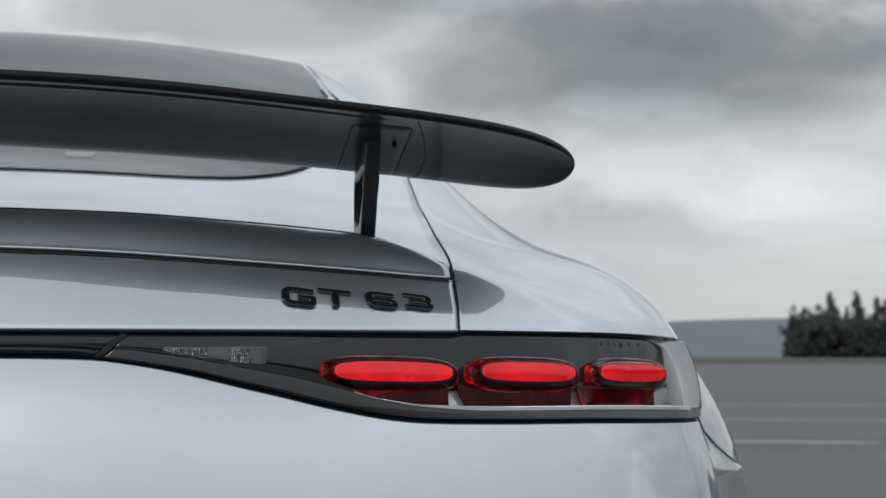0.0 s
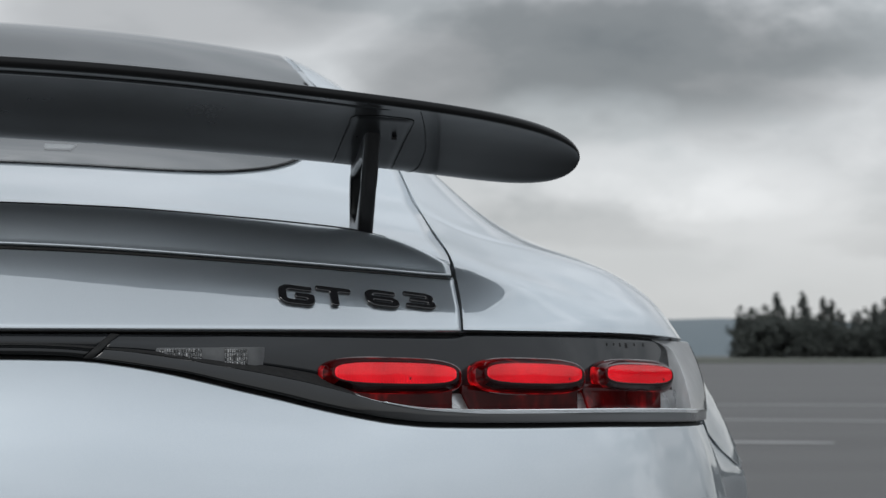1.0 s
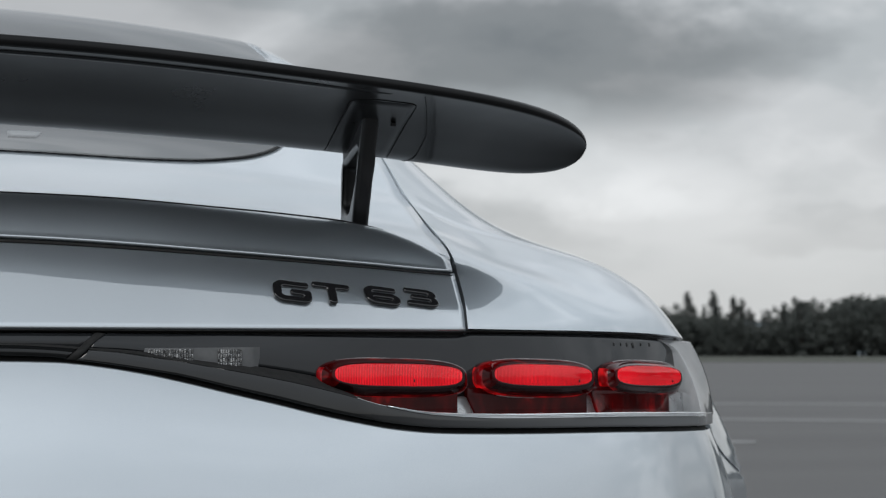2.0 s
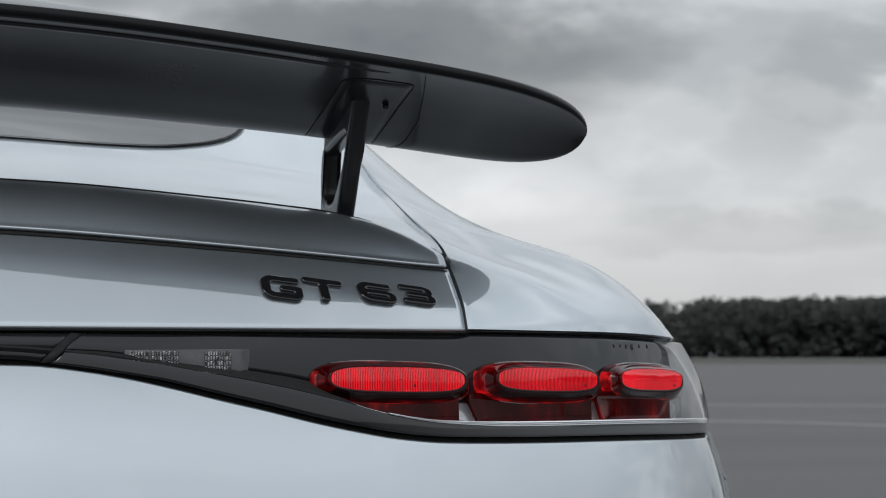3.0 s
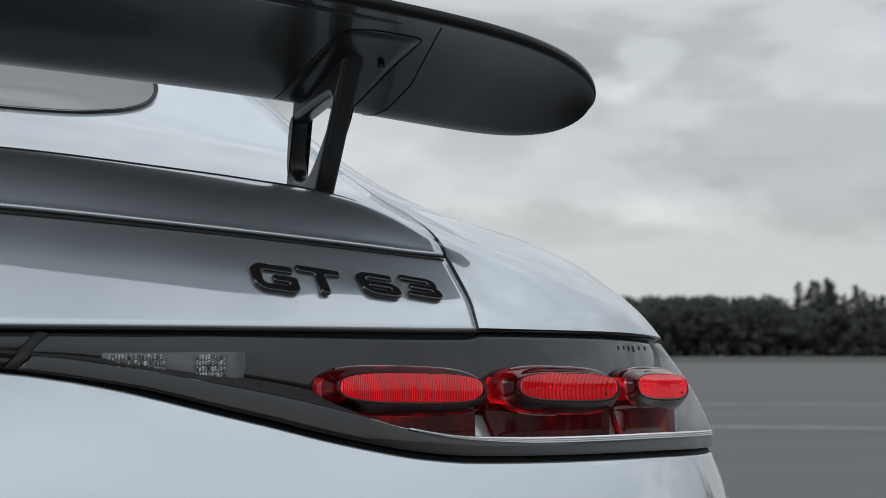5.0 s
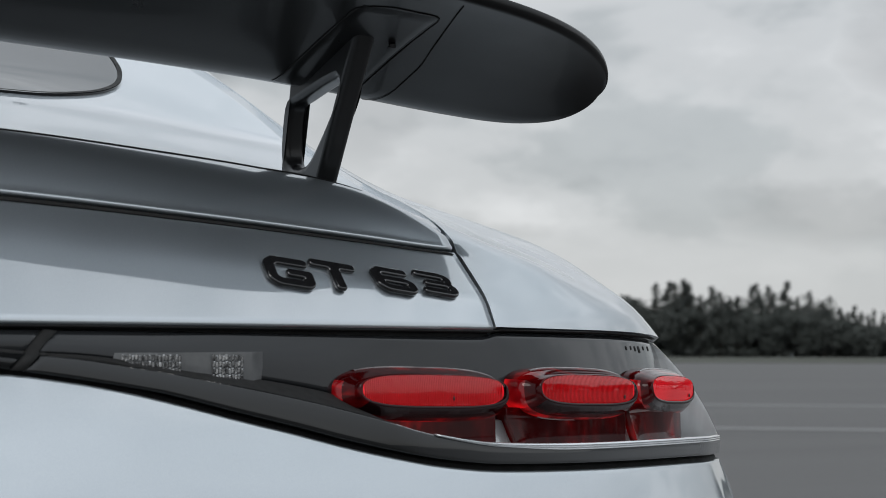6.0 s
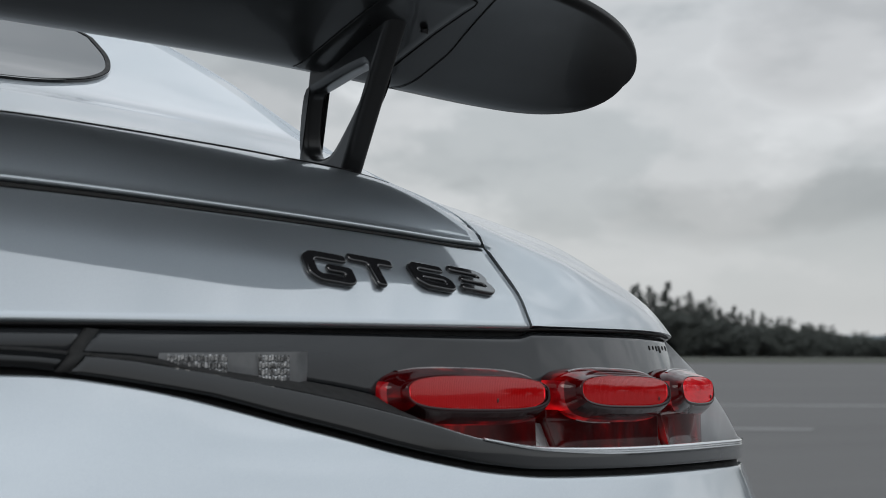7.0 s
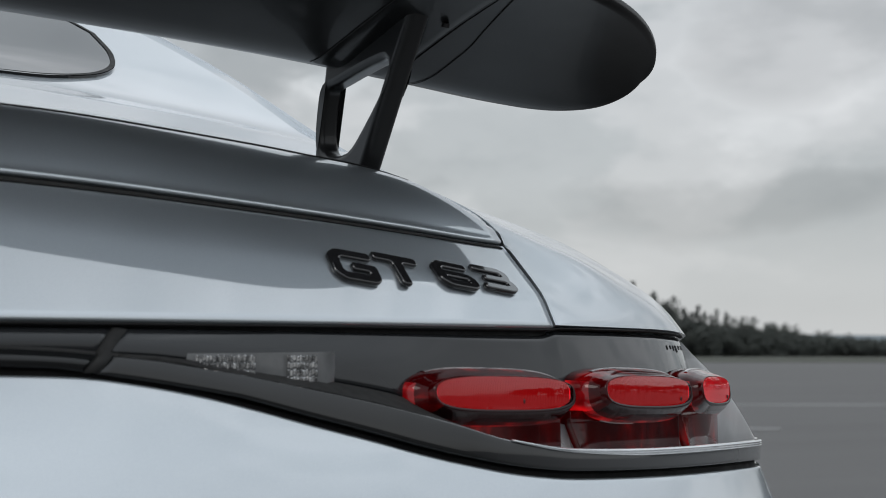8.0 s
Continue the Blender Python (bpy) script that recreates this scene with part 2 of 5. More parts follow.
noise_into(CLEAR, 60.0, 3.0, [(0.3, (0.085, 0.087, 0.09)), (0.7, (0.125, 0.128, 0.131))])
CLEAR_END = material("clear_lens_end", (0.22, 0.225, 0.23), rough=0.15, spec=0.3, coat=1.0)
CLEAR_END.node_tree.nodes["Principled BSDF"].inputs["Coat IOR"].default_value = 2.2
noise_into(CLEAR_END, 70.0, 3.0, [(0.3, (0.27, 0.275, 0.28)), (0.7, (0.48, 0.49, 0.50))], stretch=(1, 1, 0.25))


def let_through(m, share, colour=(0.8, 0.81, 0.82)):
    """Lets part of the light that falls on one side out on the other."""
    t = m.node_tree
    tr, mx = t.nodes.new("ShaderNodeBsdfTranslucent"), t.nodes.new("ShaderNodeMixShader")
    tr.inputs[0].default_value = (*colour, 1)
    mx.inputs[0].default_value = share
    t.links.new(t.nodes["Principled BSDF"].outputs[0], mx.inputs[1])
    t.links.new(tr.outputs[0], mx.inputs[2])
    t.links.new(mx.outputs[0], t.nodes["Material Output"].inputs[0])
    return tr


let_through(CLEAR_END, 0.5, (0.93, 0.935, 0.94))
WINDOW = material("rear_window_glass", (0.012, 0.013, 0.014), rough=0.03, spec=0.1, coat=0.17, coat_rough=0.01)
noise_into(WINDOW, 12.0, 2.0, [(0.3, grey(0.02)), (0.7, grey(0.05))], "Roughness")
TYRE = material("tyre_rubber", (0.018, 0.018, 0.018), rough=0.8)
noise_into(TYRE, 40.0, 4.0, [(0.3, grey(0.012)), (0.7, grey(0.024))])
RIM = material("dark_alloy", (0.10, 0.10, 0.105), rough=0.3, metal=1.0)
noise_into(RIM, 30.0, 4.0, [(0.3, grey(0.25)), (0.7, grey(0.4))], "Roughness")


# ---- mesh helpers ----
def link_mesh(name, verts, faces, mat, parent=None, label="", smooth=True, sharp=None):
    me = bpy.data.meshes.new(name)
    me.from_pydata([tuple(map(float, v)) for v in verts], [], faces)
    me.materials.append(mat)
    me.update()
    if smooth:
        me.polygons.foreach_set("use_smooth", [True] * len(me.polygons))
        if sharp:
            me.set_sharp_from_angle(angle=radians(sharp))
    ob = new(name, me)
    ob.parent = parent
    if label:
        tagged(ob, label)
    return ob


def part(name, bm, mat, parent, label="", sharp=35):
    me = bpy.data.meshes.new(name)
    bmesh.ops.recalc_face_normals(bm, faces=bm.faces)
    bm.to_mesh(me)
    bm.free()
    me.materials.append(mat)
    me.polygons.foreach_set("use_smooth", [True] * len(me.polygons))
    me.set_sharp_from_angle(angle=radians(sharp))
    ob = new(name, me)
    ob.parent = parent
    if label:
        tagged(ob, label)
    return ob


def grid_faces(nu, nv, wrap_v=False, flip=False):
    out = []
    for i in range(nu - 1):
        for j in range(nv if wrap_v else nv - 1):
            k = (j + 1) % nv
            f = (i * nv + j, (i + 1) * nv + j, (i + 1) * nv + k, i * nv + k)
            out.append(f[::-1] if flip else f)
    return out


def pchip(xs, ys):
    """Shape-keeping cubic through the points; ys may be vectors."""
    xs, ys = np.asarray(xs, float), np.asarray(ys, float)
    if ys.ndim == 1:
        ys = ys[:, None]
    h, d = np.diff(xs)[:, None], np.diff(ys, axis=0) / np.diff(xs)[:, None]
    m = np.zeros_like(ys)
    if len(xs) > 2:
        w1, w2 = 2 * h[1:] + h[:-1], h[1:] + 2 * h[:-1]
        same = d[1:] * d[:-1] > 0
        with np.errstate(divide="ignore", invalid="ignore"):
            hm = (w1 + w2) / (w1 / d[:-1] + w2 / d[1:])
        m[1:-1] = np.where(same, hm, 0)
    m[0], m[-1] = d[0], d[-1]

    def f(x):
        x = np.atleast_1d(np.asarray(x, float))
        i = np.clip(np.searchsorted(xs, x) - 1, 0, len(xs) - 2)
        hh = (xs[i + 1] - xs[i])[:, None]
        t = ((x - xs[i])[:, None]) / hh
        out = (2 * t**3 - 3 * t**2 + 1) * ys[i] + (t**3 - 2 * t**2 + t) * hh * m[i] + (3 * t**2 - 2 * t**3) * ys[i + 1] + (t**3 - t**2) * hh * m[i + 1]
        return out[:, 0] if out.shape[1] == 1 else out

    return f


def smooth_line(xs, ys):
    """Natural cubic through the points."""
    xs, ys = np.asarray(xs, float), np.asarray(ys, float)
    n, h = len(xs), np.diff(xs)
    a, r = np.eye(n), np.zeros(n)
    for i in range(1, n - 1):
        a[i, i - 1 : i + 2] = h[i - 1], 2 * (h[i - 1] + h[i]), h[i]
        r[i] = 6 * ((ys[i + 1] - ys[i]) / h[i] - (ys[i] - ys[i - 1]) / h[i - 1])
    m = np.linalg.solve(a, r)

    def f(x):
        x = np.atleast_1d(np.asarray(x, float))
        i = np.clip(np.searchsorted(xs, x) - 1, 0, n - 2)
        u, v = xs[i + 1] - x, x - xs[i]
        return (m[i] * u**3 + m[i + 1] * v**3) / (6 * h[i]) + (ys[i] / h[i] - m[i] * h[i] / 6) * u + (ys[i + 1] / h[i] - m[i + 1] * h[i] / 6) * v

    return f


def spline(pts, n):
    """n points along a smooth curve through pts (centripetal Catmull-Rom)."""
    p = np.asarray(pts, float)
    ext = np.vstack([2 * p[0] - p[1], p, 2 * p[-1] - p[-2]])
    t = np.r_[0, np.cumsum(np.sqrt(np.maximum(np.linalg.norm(np.diff(ext, axis=0), axis=1), 1e-9)))]
    out = []
    dense = []
    for i in range(1, len(ext) - 2):
        for s in np.linspace(t[i], t[i + 1], 24, endpoint=i == len(ext) - 3):
            a1 = (t[i] - s) / (t[i] - t[i - 1]) * ext[i - 1] + (s - t[i - 1]) / (t[i] - t[i - 1]) * ext[i]
            a2 = (t[i + 1] - s) / (t[i + 1] - t[i]) * ext[i] + (s - t[i]) / (t[i + 1] - t[i]) * ext[i + 1]
            a3 = (t[i + 2] - s) / (t[i + 2] - t[i + 1]) * ext[i + 1] + (s - t[i + 1]) / (t[i + 2] - t[i + 1]) * ext[i + 2]
            b1 = (t[i + 1] - s) / (t[i + 1] - t[i - 1]) * a1 + (s - t[i - 1]) / (t[i + 1] - t[i - 1]) * a2
            b2 = (t[i + 2] - s) / (t[i + 2] - t[i]) * a2 + (s - t[i]) / (t[i + 2] - t[i]) * a3
            dense.append((t[i + 1] - s) / (t[i + 1] - t[i]) * b1 + (s - t[i]) / (t[i + 1] - t[i]) * b2)
    dense = np.array(dense)
    ln = np.r_[0, np.cumsum(np.linalg.norm(np.diff(dense, axis=0), axis=1))]
    want = np.linspace(0, ln[-1], n)
    return np.stack([np.interp(want, ln, dense[:, k]) for k in range(dense.shape[1])], 1)


def shell(name, rows, mat, parent, label="", flip=False, thick=0.010, bevel=0.0025, mirror=False, wrap=False):
    """A panel with real thickness and rounded edges from a grid of points (rows of equal length), skin outside."""
    rows = np.asarray(rows, float)
    if mirror:
        rows = rows * np.array([-1, 1, 1])
        flip = not flip
    nu, nv, _ = rows.shape
    ob = link_mesh(name, rows.reshape(-1, 3), grid_faces(nu, nv, wrap, flip), mat, parent, label)
    bm = bmesh.new()
    bm.from_mesh(ob.data)
    bmesh.ops.remove_doubles(bm, verts=bm.verts, dist=1e-5)
    bm.to_mesh(ob.data)
    bm.free()
    ob.data.polygons.foreach_set("use_smooth", [True] * len(ob.data.polygons))
    if thick:
        s = ob.modifiers.new("thickness", "SOLIDIFY")
        s.thickness, s.offset, s.use_even_offset = thick, -1.0, False
    if bevel:
        b = ob.modifiers.new("edge", "BEVEL")
        b.width, b.segments, b.limit_method, b.angle_limit = bevel, 3, "ANGLE", radians(50)
        b.harden_normals = True
    return ob


# ---- the car's body lines (x to its right, y forward, z up) ----
def tail_edge(x):
    """Plan of the lower edge of the tail panel."""
    x = np.abs(np.asarray(x, float))
    return -0.0983 + 0.2636 * x**2 + 0.2047 * x**8


EDGE_Z = 0.8755
lip_z = pchip([0, 0.17, 0.38, 0.51, 0.58, 0.62], [0.966, 0.962, 0.951, 0.943, 0.9385, 0.937])
crest_z = pchip([0, 0.22, 0.35, 0.47, 0.52, 0.56, 0.59, 0.605], [1.0095, 1.0055, 0.9985, 0.9898, 0.9822, 0.9698, 0.9554, 0.946])
gap_z = pchip([0.0, 0.071, 0.105, 0.19, 0.27, 0.337, 0.389, 0.441, 0.7, 1.0, 1.175, 1.4], [0.905, 0.943, 0.961, 0.988, 1.017, 1.04, 1.064, 1.088, 1.195, 1.298, 1.345, 1.371])
gap_x = pchip([0.0, 0.071, 0.44, 0.6, 0.7, 0.85, 1.0, 1.1, 1.4], [0.600, 0.605, 0.607, 0.595, 0.577, 0.552, 0.546, 0.541, 0.53])
mid_z = pchip([0.0, 0.05, 0.1, 0.2, 0.33, 0.45, 0.6, 0.9, 1.175, 1.4], [0.995, 1.008, 1.0195, 1.0458, 1.0785, 1.1075, 1.161, 1.288, 1.387, 1.417])


def deck_z(x, y):
    g, c = gap_z(y), mid_z(y)
    step = 0.0009 / (1 + np.exp(np.clip((np.asarray(y, float) - tail_edge(x) - 0.205) / 0.004, -40, 40)))
    return g + (c - g) * (1 - (np.abs(x) / gap_x(y)) ** 2) - step * np.clip((0.57 - np.abs(x)) / 0.1, 0, 1)


te_y = smooth_line([0, 0.3, 0.45, 0.58, 0.67, 0.76], [-0.082, -0.078, -0.070, -0.052, -0.020, 0.02])
te_z = smooth_line([0, 0.09, 0.27, 0.45, 0.58, 0.67, 0.76], [1.1475, 1.146, 1.138, 1.1225, 1.111, 1.102, 1.092])


car = tagged(new("car"), "silver metallic sports coupe with raised black rear wing on asphalt", "car")

# tail panel that carries the badge
GAPW = 0.0013
xs = np.linspace(-0.6 + GAPW, 0.6 - GAPW, 193)


flat_to = pchip([0, 0.1, 0.25, 0.38, 0.5, 0.62], [0.70, 0.67, 0.56, 0.50, 0.36, 0.22])


def flat_rise(x):
    """Depth of the flat lower face, so far laid back that it just mirrors the sky behind the wing."""
    h, v = float(lip_z(x)[0]) - 0.004 - EDGE_Z, float(flat_to(x)[0])
    s = 0.066
    for _ in range(4):
        ang = math.atan2(float(te_z(x)[0]) - EDGE_Z - h * v, float(tail_edge(x)) + s * v - float(te_y(x)[0]))
        s = math.tan((ang - radians(2.5)) / 2) * h
    return s


flat_s = pchip(np.linspace(0, 0.62, 14), [flat_rise(x) for x in np.linspace(0, 0.62, 14)])


def lip_back(a):
    """How much further back the lip runs than the lower edge, towards its ends."""
    return 0.184 * a**8 + 0.035 * max(0.0, a - 0.38) ** 2


def tail_point(x, v):
    """v 0 at the lower edge, 1 under the lip."""
    a = abs(x)
    k = np.clip(a / 0.6, 0, 1)
    off, s, v0 = 0.075 - 0.006 * k**3 - lip_back(a), float(flat_s(a)[0]), float(flat_to(a)[0])
    s = min(s, off * 0.97)
    u, r = max(0.0, v - v0) / (1 - v0), 1.0 - 0.72 * np.clip((a - 0.36) / 0.16, 0, 1)
    rise = (u * u / (2 * r) if u < r else u - r / 2) / (1 - r / 2)
    y = tail_edge(x) + s * v + (off - s) * rise
    z = EDGE_Z + (float(lip_z(a)[0]) - 0.004 - EDGE_Z) * v
    return np.array([x + 0.004 * v * np.sign(x) * (a / 0.6), y, z])


rows = []
for x in xs:
    col = [tail_point(x, v) for v in np.linspace(0, 1, 21)]
    low = col[0]
    col = [low + [0, 0.014, -0.0035], low + [0, 0.004, -0.0035], low + [0, 0.0008, -0.0022]] + col
    rows.append(col)
tail_panel = shell("tail_panel", rows, PAINT, car, "silver tail panel with black model lettering", thick=0.0012, bevel=0, flip=False)

# ducktail lip
def crest_off(a):
    return 0.123 - 0.049 * (1 - np.clip((0.605 - a) / 0.16, 0, 1) ** 0.7)


xs = np.linspace(-0.6005, 0.6005, 121)
rows = []
for x in xs:
    a = abs(x)
    y0, zl, zc = tail_edge(x), float(lip_z(a)[0]), float(crest_z(a)[0])
    fade = np.clip((0.605 - a) / 0.16, 0, 1) ** 0.7
    ol, oc = 0.072 - 0.004 * (a / 0.6) ** 3 - lip_back(a), float(crest_off(a))
    sec = [(ol + 0.012, zl - 0.0040), (ol + 0.004, zl - 0.0034), (ol + 0.0010, zl - 0.0024), (ol - 0.0002, zl - 0.0008), (ol + 0.0004, zl + 0.0004), (ol + 0.0014, zl + 0.0014), (ol + 0.0030, zl + 0.0028)]
    # gently rounded from the lip up to the crest
    for s in np.linspace(0.04, 1, 26):
        sec.append((ol + 0.0030 + (oc - ol - 0.0030) * s, zl + 0.0028 + (zc - zl - 0.0028) * s * (1.56 - 0.56 * s)))
    drop = 0.002 + 0.012 * fade
    sec += [(oc + 0.004, zc - 0.0012), (oc + 0.007, zc - 0.005 * fade - 0.001), (oc + 0.008, zc - drop - 0.004)]
    rows.append([(x, y0 + o, z) for o, z in sec])
shell("ducktail_lip", rows, PAINT, car, "silver ducktail lip with a rounded lower edge", thick=0.0012, bevel=0)

# black strip that paints in the shadow under the lip
rows = []
for x in np.linspace(-0.596, 0.596, 121):
    a = abs(x)
    y, zl = float(tail_edge(x)) + 0.072 - 0.004 * (a / 0.6) ** 3 - lip_back(a), float(lip_z(a)[0])
    hi, lo = tail_point(x, 0.99), tail_point(x, 0.965)
    rows.append([(x, y + 0.004, zl - 0.0030), (x, min(y + 0.001, hi[1] - 0.0012), zl - 0.0042), tuple(lo + [0, -0.0012, 0]), tuple(lo + [0, 0.002, -0.0004])])
shell("lip_seal", rows, SEAL, car, "black strip in place of the shadow under the ducktail lip", thick=0, bevel=0, flip=True)

# black seal along the crest
rows = []
for x in np.linspace(-0.53, 0.53, 101):
    a = abs(x)
    y, z, e = float(tail_edge(x)) + float(crest_off(a)), float(crest_z(a)[0]), min(1.0, (0.545 - a) / 0.06)
    rows.append([(x, y - 0.0012, z - 0.0016), (x, y - 0.0004, z + 0.0003 * e), (x, y + 0.0010, z + 0.0012 * e), (x, y + 0.0030, z + 0.0015 * e), (x, y + 0.0068, z + 0.0012 * e), (x, y + 0.0105, z - 0.0050)])
shell("crest_seal", rows, SEAL, car, "thin black seal along the ducktail crest", thick=0, bevel=0)

# upper deck of the hatch, up to the roof
us = np.linspace(-1, 1, 81)
rows = []
for u in us:
    y_start = float(tail_edge(u * 0.604)) + float(crest_off(abs(u) * 0.604)) + 0.0095
    col = []
    for w in np.linspace(0, 1, 90):
        y = y_start + (1.4 - y_start) * w ** 1.35
        x = u * (float(gap_x(y)[0]) - GAPW)
        z = float(deck_z(x, y)[0])
        col.append((x, y, z))
    first = np.array(col[0])
    rows.append([tuple(first + [0, -0.0005, -0.012]), tuple(first + [0, -0.0002, -0.002])] + col)
shell("hatch_deck", rows, PAINT, car, "silver hatch deck sloping up to the roof", thick=0.002, bevel=0)

# rear window, a dark pane just proud of the hatch
low_edge = pchip([0, 0.28, 0.36, 0.42, 0.47, 0.50, 0.515], [0.335, 0.345, 0.362, 0.395, 0.445, 0.51, 0.58])
rows = []
for u in np.sin(np.linspace(-math.pi / 2, math.pi / 2, 121)):
    col = []
    for w in np.linspace(0, 1, 40):
        xx = u * 0.515
        y0 = float(low_edge(abs(xx))[0])
        y1 = 1.24 - 0.05 * abs(u) ** 4
        y = y0 + (y1 - y0) * w
        half_w = min(0.515 * (1 - 0.10 * w + 1.2 * max(0.0, w - 0.33)), float(gap_x(y)[0]) - 0.012)
        x = u * half_w
        col.append((x, y, float(deck_z(x, y)[0]) + 0.0022))
    rows.append(col)
shell("rear_window", rows, WINDOW, car, "dark tinted rear window", thick=0.005, bevel=0.001)
win = np.array(rows)
edge_loop = np.concatenate([win[:, 0], win[-1, 1:20]])
edge_loop = np.concatenate([win[0, 19:0:-1], edge_loop])
mid_win = np.array([0.0, 0.85, 0.0])
band = []
for p in edge_loop:
    d = (mid_win - p) * [1, 1, 0]
    q = p + d / np.linalg.norm(d) * 0.0045
    band.append([(p[0], p[1], p[2] + 0.0007), (q[0], q[1], float(deck_z(q[0], q[1])[0]) + 0.0029)])
shell("window_edge", band, SEAL, car, "black printed edge of the rear window", thick=0, bevel=0, flip=True)
# pale patch that paints a bit of light showing in the glass
PANE_LIGHT = material("pale_window_light", (0.20, 0.205, 0.21), rough=0.4)
noise_into(PANE_LIGHT, 300.0, 2.0, [(0.3, (0.17, 0.175, 0.18)), (0.7, (0.23, 0.235, 0.24))])
rows = [[(x0 + (x1 - x0) * s, y, float(deck_z(x0 + (x1 - x0) * s, y)[0]) + 0.0026) for s in np.linspace(0, 1, 7)] for x0, x1, y in ((0.153, 0.186, 0.441), (0.153, 0.190, 0.460), (0.153, 0.194, 0.479))]
shell("window_label", rows, PANE_LIGHT, car, "small pale patch painted as light in the rear window", thick=0.0004, bevel=0, flip=True)

# quarter panels: cross-sections from the hatch gap over the shoulder to the lamp's upper edge
SEC = {
    0.000: [(0.600, 0.8755), (0.6006, 0.8755), (0.6012, 0.8755), (0.6018, 0.8755), (0.6024, 0.8755), (0.603, 0.8755)],
    0.030: [(0.6035, 0.8985), (0.622, 0.8935), (0.640, 0.8880), (0.656, 0.8825), (0.667, 0.8782), (0.671, 0.8750)],
    0.070: [(0.6055, 0.941), (0.645, 0.930), (0.688, 0.914), (0.721, 0.896), (0.741, 0.883), (0.750, 0.8745)],
    0.100: [(0.606, 0.9585), (0.655, 0.943), (0.709, 0.925), (0.754, 0.902), (0.782, 0.886), (0.794, 0.8740)],
    0.150: [(0.6065, 0.977), (0.665, 0.956), (0.732, 0.936), (0.795, 0.911), (0.834, 0.890), (0.853, 0.8725)],
    0.200: [(0.607, 0.992), (0.668, 0.970), (0.749, 0.950), (0.824, 0.923), (0.873, 0.896), (0.899, 0.8700)],
    0.300: [(0.607, 1.0275), (0.672, 0.999), (0.761, 0.977), (0.849, 0.950), (0.911, 0.909), (0.943, 0.8675)],
    0.450: [(0.607, 1.092), (0.672, 1.053), (0.760, 1.006), (0.866, 0.969), (0.942, 0.924), (0.975, 0.8645)],
    0.600: [(0.595, 1.157), (0.612, 1.152), (0.676, 1.106), (0.756, 1.040), (0.866, 0.983), (0.951, 0.932), (0.986, 0.862)],
    0.700: [(0.577, 1.197), (0.606, 1.194), (0.672, 1.132), (0.750, 1.057), (0.864, 0.991), (0.955, 0.936), (0.990, 0.861)],
    0.900: [(0.5500, 1.2645), (0.590, 1.2625), (0.670, 1.185), (0.742, 1.095), (0.855, 1.005), (0.955, 0.942), (0.992, 0.860)],
    1.175: [(0.5385, 1.346), (0.553, 1.344), (0.645, 1.235), (0.728, 1.100), (0.845, 1.000), (0.950, 0.942), (0.987, 0.859)],
    1.400: [(0.530, 1.371), (0.630, 1.260), (0.715, 1.110), (0.825, 0.990), (0.935, 0.940), (0.975, 0.858)],
}
NS = 26
edge_yz = np.array([tail_point(0.6, v) for v in np.linspace(0, 1, 60)])
sec_y = np.array(sorted(SEC))
sec_p = np.array([spline(SEC[y], NS) for y in sec_y])
sec_f = pchip(sec_y, sec_p.reshape(len(sec_y), -1))
ys = np.r_[np.linspace(0, 0.3, 46), np.linspace(0.315, 1.4, 44)]
rows = []
for y in ys:
    s = sec_f(y).reshape(NS, 2)
    if 0.004 < y < 0.068:
        lift = float(np.interp(y, edge_yz[:, 1], edge_yz[:, 2])) - s[0, 1]
        s = s + np.outer((1 - np.linspace(0, 1, NS)) , (0, lift))
    rows.append([(p[0] + GAPW * (1 - j / (NS - 1)), y, p[1]) for j, p in enumerate(s)])
# fair the skin so that reflections run smoothly over it
rows = np.array(rows)
for k in range(60):
    pull = 0.5 if k % 2 == 0 else -0.515
    lap = np.zeros_like(rows)
    lap[1:-1, 1:-1] = (rows[2:, 1:-1] + rows[:-2, 1:-1] + rows[1:-1, 2:] + rows[1:-1, :-2]) / 4 - rows[1:-1, 1:-1]
    lap[:, :, 1] = 0
    rows = rows + pull * lap
for side in (False, True):
    shell("quarter_panel", rows, PAINT, car, "silver rear quarter panel with a broad rounded shoulder", mirror=side, flip=True, bevel=0.0015)

# flanks below the shoulder line
ys = np.r_[np.linspace(0.0, 0.30, 25), np.linspace(0.34, 1.4, 26)]
flank_top = pchip([0.2, 0.3, 0.45, 0.6, 0.9, 1.4], [0.908, 0.943, 0.975, 0.988, 0.992, 0.975])
flare = pchip([0.2, 0.24, 0.30, 0.40, 0.6, 0.9, 1.4], [0.962, 0.978, 1.024, 1.084, 1.102, 1.096, 1.02])
AXLE_R, AXLE_F, WHEEL_R = 0.95, 3.65, 0.345


def arch_z(y):
    """Lower edge of the flank, arched over the wheels."""
    z = 0.22
    for ax in (AXLE_R, AXLE_F):
        if abs(y - ax) < 0.37:
            z = max(z, WHEEL_R + math.sqrt(0.37**2 - (y - ax) ** 2))
    return z


def flank_x(y, z):
    ww, yy = (0.8625 - z) / 0.56, max(y, 0.2)
    top, bulge = float(flank_top(yy)[0]), float(flare(yy)[0])
    k = math.sin(max(0.0, min(ww / 0.52, 1.0)) * math.pi / 2) ** 0.85
    return top + (bulge - top) * k - 0.05 * max(0.0, ww - 0.5) ** 2


